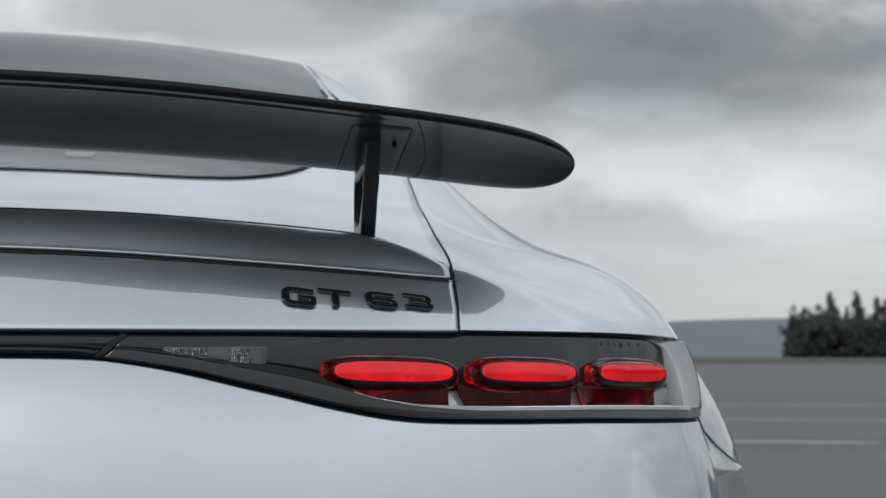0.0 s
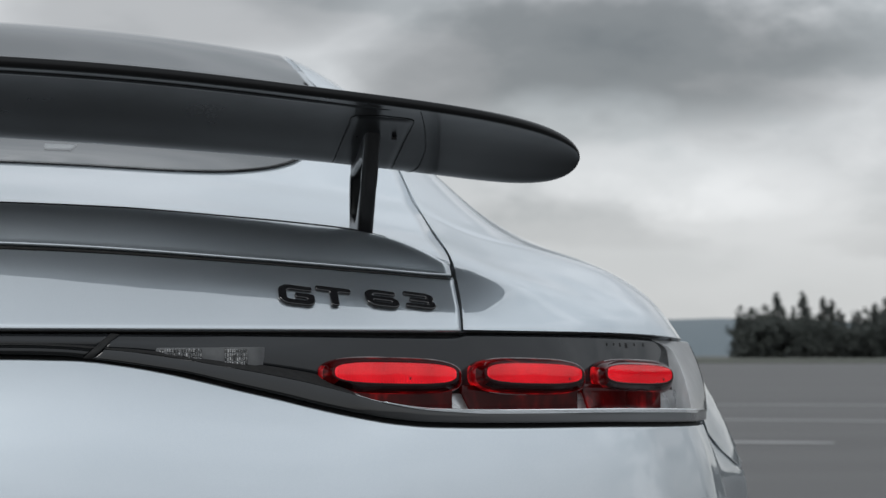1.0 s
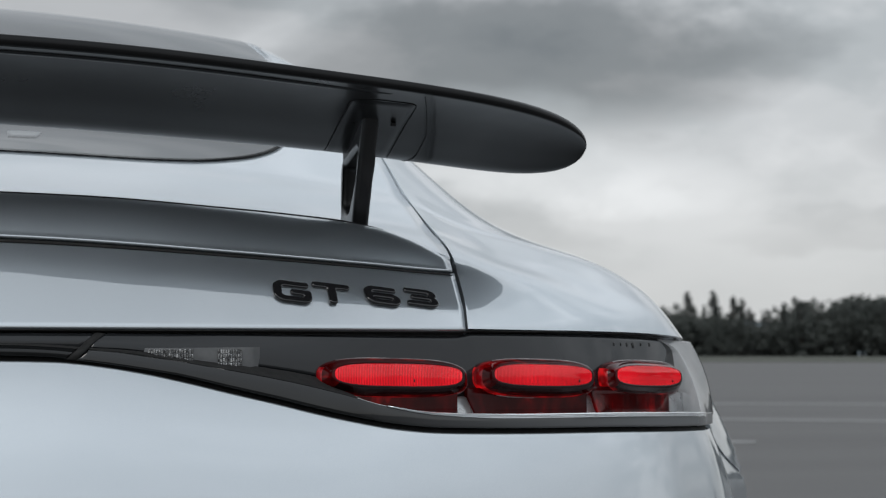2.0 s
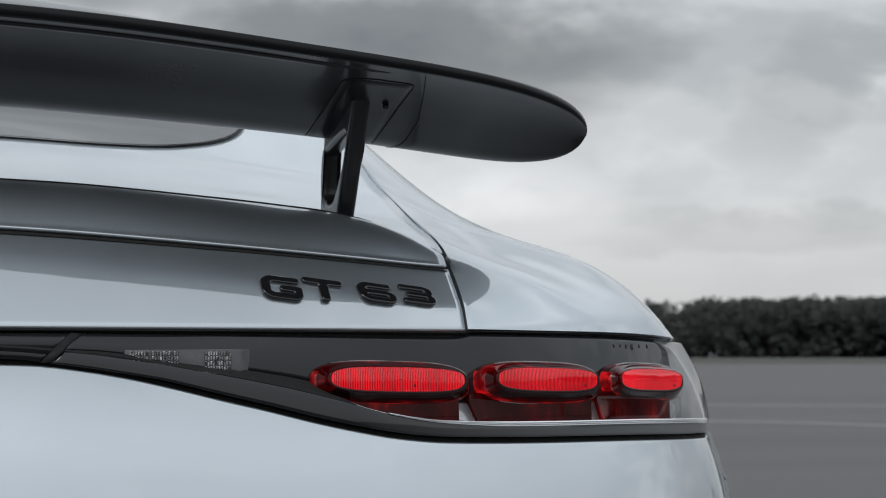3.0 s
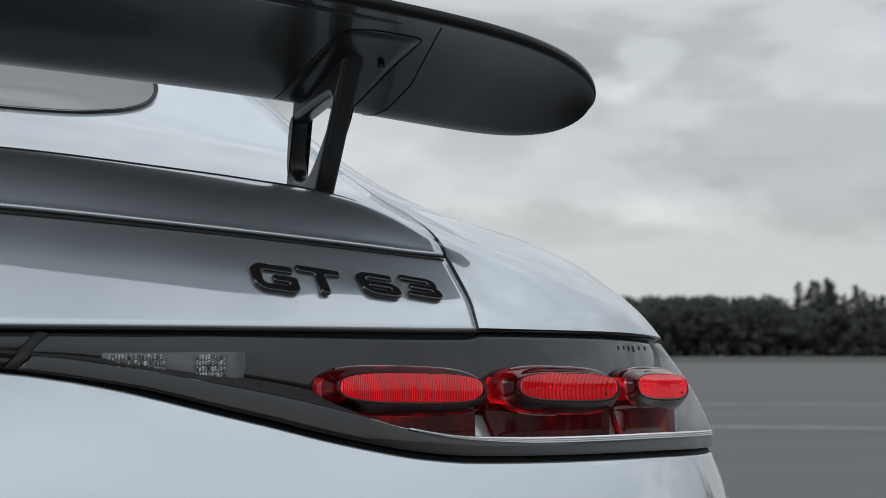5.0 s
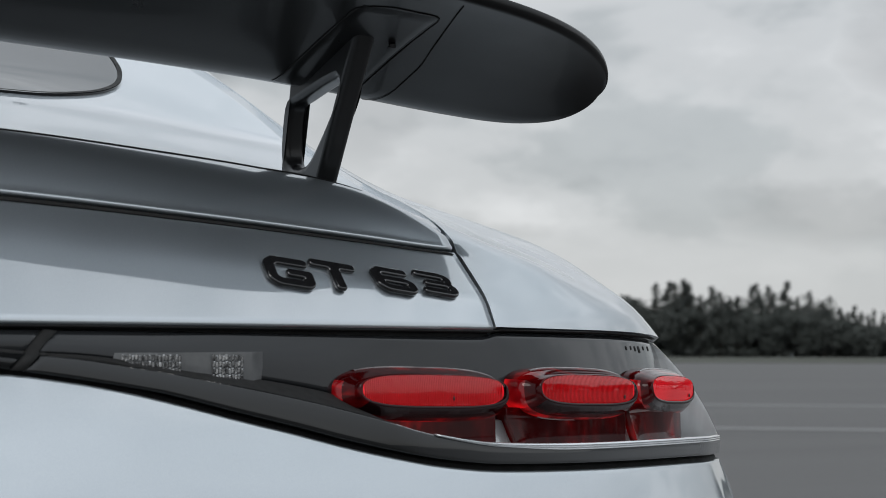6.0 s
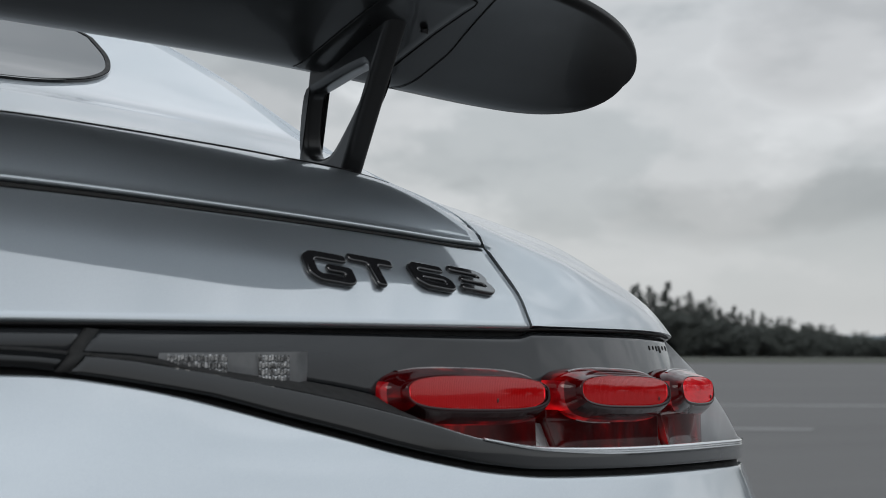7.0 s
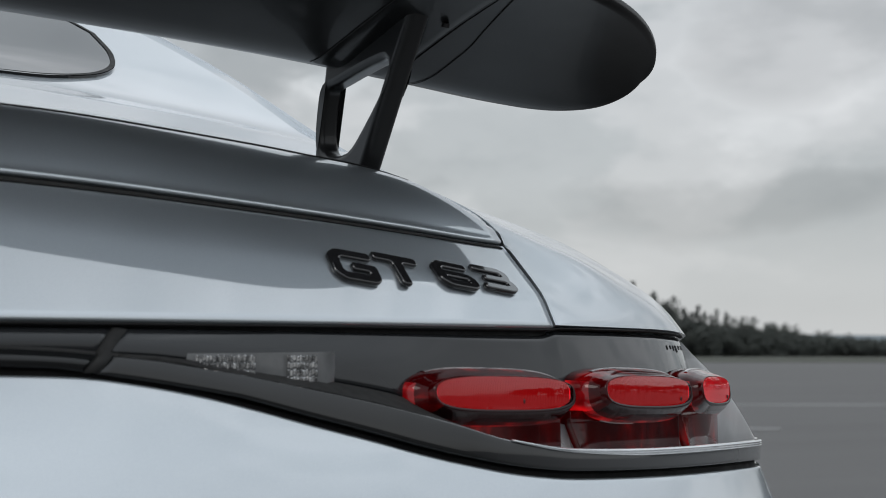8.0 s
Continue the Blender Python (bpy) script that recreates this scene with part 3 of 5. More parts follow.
seam_y = pchip([0.20, 0.30, 0.60, 0.66, 0.685, 0.71, 0.735, 0.755, 0.775, 0.8625], [0.56, 0.56, 0.53, 0.48, 0.42, 0.335, 0.275, 0.246, 0.231, 0.284])
rows = []
for s in np.linspace(0, 1, 70):
    col = []
    for w in np.linspace(0, 1, 30):
        z = 0.8625 - 0.64 * w
        y = float(seam_y(z)[0])
        y = y + (1.4 - y) * s ** 1.4
        z = max(z, arch_z(y))
        col.append((flank_x(y, z), y, z - 1e-4 * w))
    rows.append(col)
for side in (False, True):
    shell("rear_fender", rows, PAINT, car, "silver flared fender over the rear wheel", mirror=side, flip=True, bevel=0.0015)

# bumper
low_off = pchip([0, 0.2, 0.3, 0.4, 0.47, 0.55, 0.65, 0.8, 0.85, 0.88, 0.90, 0.915, 0.93, 0.945], [-0.015, -0.017, -0.020, -0.030, -0.045, -0.070, -0.090, -0.0985, -0.093, -0.0915, -0.0865, -0.077, -0.070, -0.062])
low_z = pchip([0, 0.11, 0.19, 0.234, 0.275, 0.311, 0.352, 0.395, 0.431, 0.47, 0.51, 0.55, 0.62, 0.75, 0.86, 0.93, 0.945], [0.845, 0.8445, 0.843, 0.838, 0.831, 0.823, 0.813, 0.803, 0.794, 0.7855, 0.7785, 0.7748, 0.7732, 0.7716, 0.768, 0.766, 0.7660])


def lamp_low(x):
    """Lower edge of lamp and trim."""
    a = abs(x)
    return np.array([x, float(tail_edge(a)) + float(low_off(a)[0]), float(low_z(a)[0])])


top_curve = [lamp_low(x) for x in np.r_[np.linspace(0, 0.8, 70), np.linspace(0.808, 0.928, 34)]] + [np.array(p) for p in ((0.933, 0.186, 0.766), (0.938, 0.204, 0.7665), (0.942, 0.224, 0.767))]
half = []
for i, p in enumerate(top_curve):
    a = p[0]
    grow = max(0.052, 0.115 + float(low_off(min(a, 0.86))[0]))
    nrm = np.array([np.interp(a, [0, 0.5, 0.75, 0.88, 0.942], [0, 0.12, 0.4, 0.75, 0.98]), 0, 0])
    nrm[1] = -math.sqrt(max(0.0, 1 - nrm[0] ** 2))
    t0 = p + [0, -0.0005, -0.0006]
    col = [t0 + [0, 0.012, -0.001], t0 + [0, 0.003, 0.0004], t0 + [0, 0.0008, -0.0002], t0 + [0, 0.0, -0.0012]]
    for w in np.linspace(0.02, 1, 30):
        h = 0.40 * w**1.3
        g = grow * (1 - math.exp(-h / 0.12)) - 0.05 * max(0.0, w - 0.6) ** 2
        col.append(t0 + nrm * g + [0, 0, -0.0012 - h])
    half.append(col)
# the bumper runs on round the corner to its joint with the fender
last = np.array(half[-1])
goal = []
for p in last:
    y = max(float(seam_y(min(p[2], 0.79))[0]) - 0.003, p[1] + 0.004)
    goal.append((flank_x(y, min(p[2], 0.766)) - (0.004 if p[2] > 0.764 else 0.0015), y, p[2]))
goal = np.array(goal)
for s in np.linspace(0.1, 1, 10):
    col = last + (goal - last) * s
    ease = s * s * (3 - 2 * s)
    for p, g in zip(col, goal):
        p[0] += (flank_x(p[1], min(p[2], 0.766)) - (0.004 if p[2] > 0.764 else 0.0015) - p[0]) * ease
    half.append(list(col))
rows = [[np.array(p) * [-1, 1, 1] for p in c] for c in half[:0:-1]] + half
shell("rear_bumper", rows, PAINT, car, "smooth silver rear bumper", thick=0.0015, bevel=0, flip=True)

# black seal behind the panel joints
rows = []
for x in np.linspace(-0.90, 0.90, 121):
    y = float(tail_edge(x))
    rows.append([(x, y + 0.022, 0.879), (x, y + 0.014, 0.873), (x, y + 0.010, 0.862)])
shell("joint_seal", rows, SEAL, car, thick=0.004, bevel=0)
rows = []
for x in np.linspace(-0.90, 0.90, 181):
    y, z = float(tail_edge(x)), float(np.interp(abs(x), [0.598, 0.604, 0.75, 0.85, 0.90], [0.8726, 0.8738, 0.8734, 0.8712, 0.8688]))
    rows.append([(x, y + 0.0010, z), (x, y + 0.004, z - 0.0010), (x, y + 0.016, z - 0.0012)])
shell("joint_seal", rows, SEAL, car, thick=0.0008, bevel=0)
rows = []
for x in np.linspace(-0.91, 0.91, 121):
    p = lamp_low(x)
    rows.append([p + [0, 0.018, 0.003], p + [0, 0.012, 0.0], p + [0, 0.012, -0.02]])
shell("joint_seal", rows, SEAL, car, thick=0.004, bevel=0)
for sgn in (1, -1):
    rows = []
    for y in np.linspace(0.006, 1.4, 90):
        gx, gz = float(gap_x(max(y, 0))[0]), float(gap_z(max(y, 0.071))[0]) if y > 0.071 else 0.8755 + (y + 0.004) * 0.95
        rows.append([(sgn * (gx - 0.012), y + 0.006, gz - 0.008), (sgn * (gx + 0.014), y + 0.006, gz - 0.012)])
    shell("joint_seal", rows, SEAL, car, thick=0.004, bevel=0, flip=sgn > 0)

# ---- tail lamps and the black trim between them ----
groove_z = pchip([0, 0.15, 0.245, 0.285, 0.325, 0.37, 0.415, 0.46, 0.50, 0.55, 0.62, 0.75, 0.86, 0.92, 0.945], [0.858, 0.857, 0.851, 0.845, 0.838, 0.830, 0.821, 0.810, 0.799, 0.792, 0.790, 0.789, 0.786, 0.783, 0.7825])
wall_off = pchip([0, 0.3, 0.438, 0.602, 0.754, 0.85, 0.93, 0.945], [-0.006, -0.006, -0.007, -0.015, -0.030, -0.034, -0.030, -0.028])


def wall_y(x):
    return float(tail_edge(x)) + float(wall_off(abs(x))[0])


lamp_top = pchip([0, 0.3, 0.55, 0.592, 0.606, 0.75, 0.84, 0.93, 0.945], [0.8700, 0.8688, 0.8672, 0.8675, 0.8708, 0.8700, 0.8675, 0.8640, 0.8635])


def lamp_section(x):
    a = abs(x)
    low = lamp_low(x)
    gz = float(groove_z(a)[0])
    inner = np.clip((a - 0.44) / 0.08, 0, 1)
    wy = wall_y(x)
    ty, tz = float(tail_edge(a)) + 0.004, float(lamp_top(a)[0])
    by = low[1] + 0.003 - 0.003 * inner
    wz = gz + (0.003 + 0.009 * np.clip((a - 0.23) / 0.2, 0, 1)) * (1 - inner) - 0.11 * (wy - by) * inner
    return (ty, tz), (wy, wz), (by, gz + 0.001), (low[1], low[2] + 0.0050)


SEAM_X = 0.219
for sgn in (1, -1):
    lamp = tagged(new("tail_lamp"), "lit red tail lamp with three oval pods in a smoked housing")
    lamp.parent = car
    xs = np.r_[np.linspace(SEAM_X + 0.0035, 0.84, 90), np.linspace(0.846, 0.940, 22)]
    wall, shelf, band = [], [], []
    for x in xs:
        lean = 0.033 * np.clip((0.30 - x) / 0.088, 0, 1)
        A, B, C, D = lamp_section(x)
        sh = lambda z: x - lean * (0.8625 - z) / 0.03
        wall.append([(sgn * sh(A[1]), A[0] + 0.006, A[1] + 0.001), (sgn * sh(A[1]), A[0], A[1])] + [(sgn * sh(A[1] + (B[1] - A[1]) * t), A[0] + (B[0] - A[0]) * t - 0.002 * math.sin(math.pi * t), A[1] + (B[1] - A[1]) * t) for t in np.linspace(0.05, 1, 10)])
        shelf.append([(sgn * (sh(B[1]) + (x - sh(B[1])) * min(1.0, t * 3)), B[0] - 0.001 + t * (C[0] + 0.004 - B[0]), B[1] + t * (C[1] + 0.0005 - B[1])) for t in (0, 0.02, 0.06, 0.2, 0.4, 0.6, 0.8, 0.92, 0.97, 0.99, 1.0)])
        band.append([(sgn * sh(C[1]), C[0] + 0.0002, C[1])] + [(sgn * sh(C[1] + (D[1] - C[1]) * t), C[0] + (D[0] - C[0]) * t - 0.0006 * math.sin(math.pi * t), C[1] + (D[1] - C[1]) * t) for t in np.linspace(0.06, 1, 7)] + [(sgn * sh(D[1]), D[0] + 0.012, D[1] - 0.001)])
    f = sgn < 0
    shell("lamp_wall", wall, SMOKED, lamp, "dark smoked gloss panel", thick=0.003, bevel=0, flip=not f)
    def on_wall(x, z, lift):
        A, B, C, D = lamp_section(x)
        s = (A[1] - z) / (A[1] - B[1])
        if s > 1:
            q = min(1.0, (B[1] - z) / max(1e-4, B[1] - C[1]))
            return (sgn * (x + 0.4 * lift), B[0] + (C[0] + 0.003 - B[0]) * q - 0.4 * lift, z + lift)
        return (sgn * (x + 0.82 * lift), A[0] + (B[0] - A[0]) * s - 0.002 * math.sin(math.pi * np.clip(s, 0, 1)) - 0.5 * lift, z + 0.2 * lift)

    # clear outer end of the lens: slopes from the fender down to the rim, with a return to the dark panel
    def on_end(x, q):
        A, B, C, D = lamp_section(x)
        return np.array([sgn * (x + 0.003 * math.sin(math.pi * q)), A[0] + (C[0] + 0.001 - A[0]) * q - 0.007 * math.sin(math.pi * q), A[1] + (C[1] + 0.0004 - A[1]) * q])

    end_in = 0.892
    qs = np.linspace(0, 1, 22)
    inner_x = [end_in - 0.030 * max(0.0, 1 - q / 0.16) ** 2 for q in qs]
    cols = [[on_end(ix + (0.9405 - ix) * w, q) for w in np.linspace(0, 1, 14)] for q, ix in zip(qs, inner_x)]
    shell("lens_end", cols, CLEAR_END, lamp, "clear pale outer end of the lens", thick=0.0, bevel=0, flip=f)
    back = []
    for q, ix, col in zip(qs, inner_x, cols):
        p = col[0]
        x_in, y_wall = on_wall(ix - 0.004, p[2], 0.0)[:2]
        y_in = min(y_wall, on_wall(ix, p[2], 0.0)[1]) + 0.004
        y_in = max(y_in, p[1] + 0.0005)
        back.append([p, p + [-0.0010 * sgn, 0.0006, 0], (x_in + 0.0025 * sgn, p[1] + (y_in - p[1]) * 0.5, p[2]), (x_in, y_in, p[2])])
    back.append([np.array(p) + [0, 0, -0.010] for p in back[-1]])
    shell("lens_return", back, CLEAR_END, lamp, "pale inner side of the lens end", thick=0.0, bevel=0, flip=not f)
    edge = [on_end(0.9405, q) for q in np.linspace(0.05, 1.04, 20)]
    shell("joint_seal", [[p, p + [sgn * 0.002, 0.003, 0], p + [sgn * 0.006, 0.020, 0]] for p in edge], SEAL, lamp, thick=0.0, bevel=0, flip=not f)
    n_in = int(np.argmin(np.abs(xs - 0.47)))
    shell("lamp_shelf", shelf[n_in:], SHELF, lamp, "glossy ledge that mirrors the red pods", thick=0.003, bevel=0, flip=not f)
    shell("trim_groove", shelf[: n_in + 1], SEAL, lamp, "black groove", thick=0.003, bevel=0, flip=not f)
    shell("lower_trim", band, TRIM, lamp, "gloss lower trim, black to grey", thick=0.003, bevel=0, flip=not f)
    # thin bright line where ledge meets rim
    n_b = int(np.argmin(np.abs(xs - 0.50)))
    line = []
    for x in xs[n_b:-7]:
        A, B, C, D = lamp_section(x)
        w = 0.0044 * np.clip((x - 0.485) / 0.12, 0.08, 1.0)
        k = (D[0] - C[0]) / (D[1] - C[1])
        line.append([(sgn * x, C[0] + 0.003, C[1] + 0.0006), (sgn * x, C[0] + 0.0004, C[1] + 0.0012)] + [(sgn * x, C[0] - 0.0014 - k * w * s + 0.0006 * math.cos(s * 18.8), C[1] + 0.0006 - w * s) for s in np.linspace(0, 1, 13)] + [(sgn * x, C[0] + 0.001 - k * w, C[1] + 0.0004 - w)])
    shell("light_guide", line, BRIGHT_LINE, lamp, "pale clear light guide edge", thick=0.0005, bevel=0, flip=not f)

    # pods: oval tubes with ribbed glowing faces, laid back a little
    LEAN = 0.16
    for (xa, ya), (xb, yb), zc, hh in (((0.452, -0.070), (0.586, -0.038), 0.8296, 0.0106), ((0.620, -0.034), (0.736, 0.0105), 0.8286, 0.0104), ((0.772, 0.036), (0.871, 0.113), 0.8268, 0.0101)):
        c = np.array([(xa + xb) / 2, (ya + yb) / 2, zc])
        ax = np.array([xb - xa, yb - ya, -0.003])
        hl = np.linalg.norm(ax) / 2
        ax = ax / np.linalg.norm(ax)
        up = np.array([0, 0, 1.0])
        out = np.array([0.0, -1.0, 0.0])

        def oval(l, h, n=72, e=3.1):
            pts = []
            for a in np.linspace(0, 2 * math.pi, n, endpoint=False):
                ca, sa = math.cos(a), math.sin(a)
                pts.append((np.sign(ca) * abs(ca) ** (2 / e) * l, np.sign(sa) * abs(sa) ** (2 / e) * h))
            return pts

        def ring(l, h, d, dz=0.0, dl=0.0, e=3.1, lean=LEAN):
            return [(c + ax * (u + dl) + up * (v + dz) + out * (d - lean * v)) * [sgn, 1, 1] for u, v in oval(l, h, e=e)]

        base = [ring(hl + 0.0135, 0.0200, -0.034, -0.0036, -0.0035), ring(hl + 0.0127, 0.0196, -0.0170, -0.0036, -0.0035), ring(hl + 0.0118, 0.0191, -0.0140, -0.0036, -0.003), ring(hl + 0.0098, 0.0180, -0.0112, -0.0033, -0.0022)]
        side = [ring(hl + 0.0098, 0.0180, -0.0112, -0.0033, -0.0022), ring(hl + 0.0070, 0.0162, -0.0076, -0.0029, -0.0013), ring(hl + 0.0048, 0.0146, -0.0036, -0.0020, -0.0004)]
        rim = [ring(hl + 0.0048, 0.0146, -0.0036, -0.0020, -0.0004), ring(hl + 0.0036, hh + 0.0024, -0.0006, -0.0011), ring(hl + 0.0024, hh + 0.0015, 0.0010, -0.0007), ring(hl + 0.0010, hh + 0.0007, 0.0012, -0.0002), ring(hl + 0.0002, hh + 0.0001, 0.0006)]
        dome = [ring(hl * p + 0.0002, hh * p + 0.0002, 0.0022 - 0.0017 * p**2.5, lean=0.03) for p in (1.0, 0.97, 0.9, 0.8, 0.65, 0.5, 0.3, 0.02)]
        shell("pod_cover", dome, LENS_COVER, lamp, "clear glossy pod cover", thick=0.0, bevel=0, wrap=True, flip=not f)
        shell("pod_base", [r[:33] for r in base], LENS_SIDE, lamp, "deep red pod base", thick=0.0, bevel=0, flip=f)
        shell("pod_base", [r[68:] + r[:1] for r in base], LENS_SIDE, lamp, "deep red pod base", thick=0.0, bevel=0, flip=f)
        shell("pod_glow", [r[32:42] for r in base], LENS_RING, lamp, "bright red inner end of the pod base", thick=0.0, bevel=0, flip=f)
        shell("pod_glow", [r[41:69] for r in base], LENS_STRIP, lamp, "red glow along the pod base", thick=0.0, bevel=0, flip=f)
        shell("pod_side", [r[4:43] for r in side], LENS_SIDE, lamp, "deep red translucent pod side", thick=0.0, bevel=0, flip=f)
        shell("pod_side", [r[42:] + r[:5] for r in side[:2]], LENS_SIDE, lamp, "deep red translucent pod side", thick=0.0, bevel=0, flip=f)
        shell("pod_side", [r[42:] + r[:5] for r in side[1:]], LENS_RIM, lamp, "dark lower pod side", thick=0.0, bevel=0, flip=f)
        # pale line that paints the highlight on the pod's glossy edge
        lip = [ring(hl + 0.0125, 0.0195, -0.0160, -0.0036, -0.0035), ring(hl + 0.0131, 0.0200, -0.0160, -0.0036, -0.0035), ring(hl + 0.0136, 0.0203, -0.0170, -0.0036, -0.0035), ring(hl + 0.0138, 0.0203, -0.0200, -0.0036, -0.0035)]
        shell("pod_edge", [r[47:] + r[:27] for r in lip], POD_HIGHLIGHT, lamp, "thin pale line painted as the highlight along the pod", thick=0.0, bevel=0, flip=f)
        shell("pod_rim", [r[42:] + r[:5] for r in rim], LENS_RIM, lamp, "dark smoked pod rim", thick=0.0, bevel=0, flip=f)
        shell("pod_rim", [r[4:43] for r in rim], LENS_SIDE, lamp, "deep red pod rim", thick=0.0, bevel=0, flip=f)
        # glowing back plate
        bm = bmesh.new()
        bm.faces.new([bm.verts.new(p) for p in ring(hl, hh, -0.0086)])
        part("pod_face", bm, LENS_RED, lamp, "glowing red pod face")
        # upright ribs in front of it, along the car's axis
        verts, faces = [], []
        step = 0.0017
        n_r = int((2 * hl - 0.004) / step)
        for i in range(n_r):
            u = -hl + 0.003 + (i + 0.5) * step
            lim = 0.97 * hh * max(0.0, 1 - (abs(u) / hl) ** 3.1) ** (1 / 3.1)
            if lim < 0.002:
                continue
            b = len(verts)
            for du in (-0.00014, 0.00014):
                for dv in (-lim, lim):
                    for dd in (-0.0085, -0.0040):
                        verts.append((c + ax * (u + du) + up * dv + out * (dd - LEAN * dv)) * [sgn, 1, 1])
            faces += [tuple(b + k for k in q) for q in ((0, 1, 3, 2), (4, 6, 7, 5), (0, 4, 5, 1), (2, 3, 7, 6), (1, 5, 7, 3), (0, 2, 6, 4))]
        bm = bmesh.new()
        bmesh.ops.create_uvsphere(bm, u_segments=10, v_segments=6, radius=0.0011)
        mu = hl * 0.22 if hl > 0.066 else hl * 0.72
        bmesh.ops.transform(bm, matrix=Matrix.Translation(Vector((c + ax * mu + up * (-0.0052) + out * 0.0022) * [sgn, 1, 1])) @ Matrix.Diagonal((0.8, 0.5, 1.5, 1)), verts=bm.verts)
        part("moulding_mark", bm, MARK, lamp, "small dark moulding mark")
        tagged(link_mesh("pod_ribs", verts, faces, LENS_FIN, lamp, smooth=False), kind="stuff")
    # red blocks that stand in for the pods' reflections in the pale ledge
    for (xa, ya), (xb, yb), zb, cut in (((0.462, -0.058), (0.583, -0.026), 0.7850, 0.0), ((0.594, -0.018), (0.733, 0.020), 0.7810, 0.013), ((0.741, 0.026), (0.857, 0.116), 0.7790, 0.010)):
        def reflection_row(u, dep):
            x = xa + (xb - xa) * u
            y = min(ya + (yb - ya) * u, wall_y(x) - 0.0085) + dep
            k = cut * max(0.0, 1 - u * 6)
            return [(sgn * x, y + 0.016, 0.816), (sgn * x, y, 0.816), (sgn * x, y, 0.8080)] + [(sgn * (x + k * q), y - 0.0012 * q, 0.8080 + (zb - 0.8080) * q) for q in (0.04, 0.5, 0.96)] + [(sgn * (x + k), y - 0.0002, zb)]

        rows = [reflection_row(0.0, 0.02)] + [reflection_row(u, 0.0) for u in np.r_[0, 0.006, np.linspace(0.05, 0.95, 10), 0.994, 1.0]] + [reflection_row(1.0, 0.02)]
        shell("pod_foot", rows, LENS_MIRRORED, lamp, "deep red block in place of the pod reflection in the ledge", thick=0.0, bevel=0, flip=not f)
    # pale strip behind the red blocks
    rows = []
    for x in np.linspace(0.560, 0.926, 60):
        A, B, C, D = lamp_section(x)
        e = min(1.0, (x - 0.556) / 0.02)
        rows.append([(sgn * x, B[0] + 0.004, 0.8075), (sgn * x, B[0] - 0.0016 * e, 0.8065), (sgn * x, B[0] - 0.0030 * e, (0.8065 + B[1]) / 2), (sgn * x, B[0] - 0.0065 * e, B[1] + 0.0006)])
    shell("ledge_reflector", rows, SHELF, lamp, "pale strip behind the red blocks", thick=0.0, bevel=0, flip=not f)
    # row of small dark marks painted as reflections along the upper edge
    for x, w, h in ((0.788, 0.0012, 0.0036), (0.7985, 0.0010, 0.0032), (0.808, 0.0016, 0.0044), (0.8175, 0.0034, 0.0058), (0.831, 0.0012, 0.0036), (0.846, 0.0014, 0.0040)):
        rows = [[on_wall(x + w * u, 0.8622 - h * v, 0.0007 if 0 < v < 1 and abs(u) < 0.5 else 0.0001) for v in (0, 0.1, 0.5, 0.9, 1)] for u in (-0.5, -0.4, 0.4, 0.5)]
        shell("moulding_mark", rows, SEAL, lamp, "small dark mark in place of a reflection in the lens", thick=0.0, bevel=0, flip=not f)
    # reversing lamp behind the smoked panel
    rows = []
    for t in np.linspace(0, 1, 24):
        x = 0.268 + 0.112 * t
        y = wall_y(x) + 0.0010 - 0.0045 * min(1.0, t / 0.08, (1 - t) / 0.08)
        z1 = 0.8555 + 0.001 * t
        z0 = z1 - (0.006 + 0.020 * min(1, t * 1.1))
        rows.append([(sgn * x, y + 0.001, z1), (sgn * x, y - 0.0004, z0 + 0.002), (sgn * x, y, z0)])
    shell("reversing_lamp_cover", rows, CLEAR, lamp, "clear inset of the reversing lamp", thick=0.0, bevel=0, flip=not f)
    rng = random.Random(5)
    verts, faces = [], []
    for x0, x1 in ((0.272, 0.317), (0.338, 0.363)):
        n_c = int((x1 - x0) / 0.0024)
        for i in range(n_c):
            x = x0 + (i + 0.5) * 0.0024
            z, zend = 0.8546 - 0.0006 * (i % 2), max(0.8325, 0.8525 - (x - 0.262) * 0.215)
            while z - zend > 0.0012:
                h = min(0.0040, z - zend) * rng.uniform(0.8, 0.98)
                y = wall_y(x) - 0.0046
                b = len(verts)
                r, tip, tl = 0.00085, rng.uniform(0.0003, 0.0010), rng.uniform(-0.0005, 0.0005)
                for q in ((x - r, y, z), (x + r, y, z), (x + r, y, z - h), (x - r, y, z - h), (x + tl, y - tip, z - h * 0.22), (x + tl, y - tip, z - h * 0.78)):
                    verts.append((sgn * q[0], q[1], q[2]))
                faces += [(b, b + 1, b + 4), (b + 1, b + 2, b + 5, b + 4), (b + 2, b + 3, b + 5), (b + 3, b, b + 4, b + 5)]
                z -= 0.0042
    tagged(link_mesh("reversing_lamp_reflector", verts, faces, CRYSTAL, lamp, "faceted clear reflectors", smooth=False), kind="stuff")

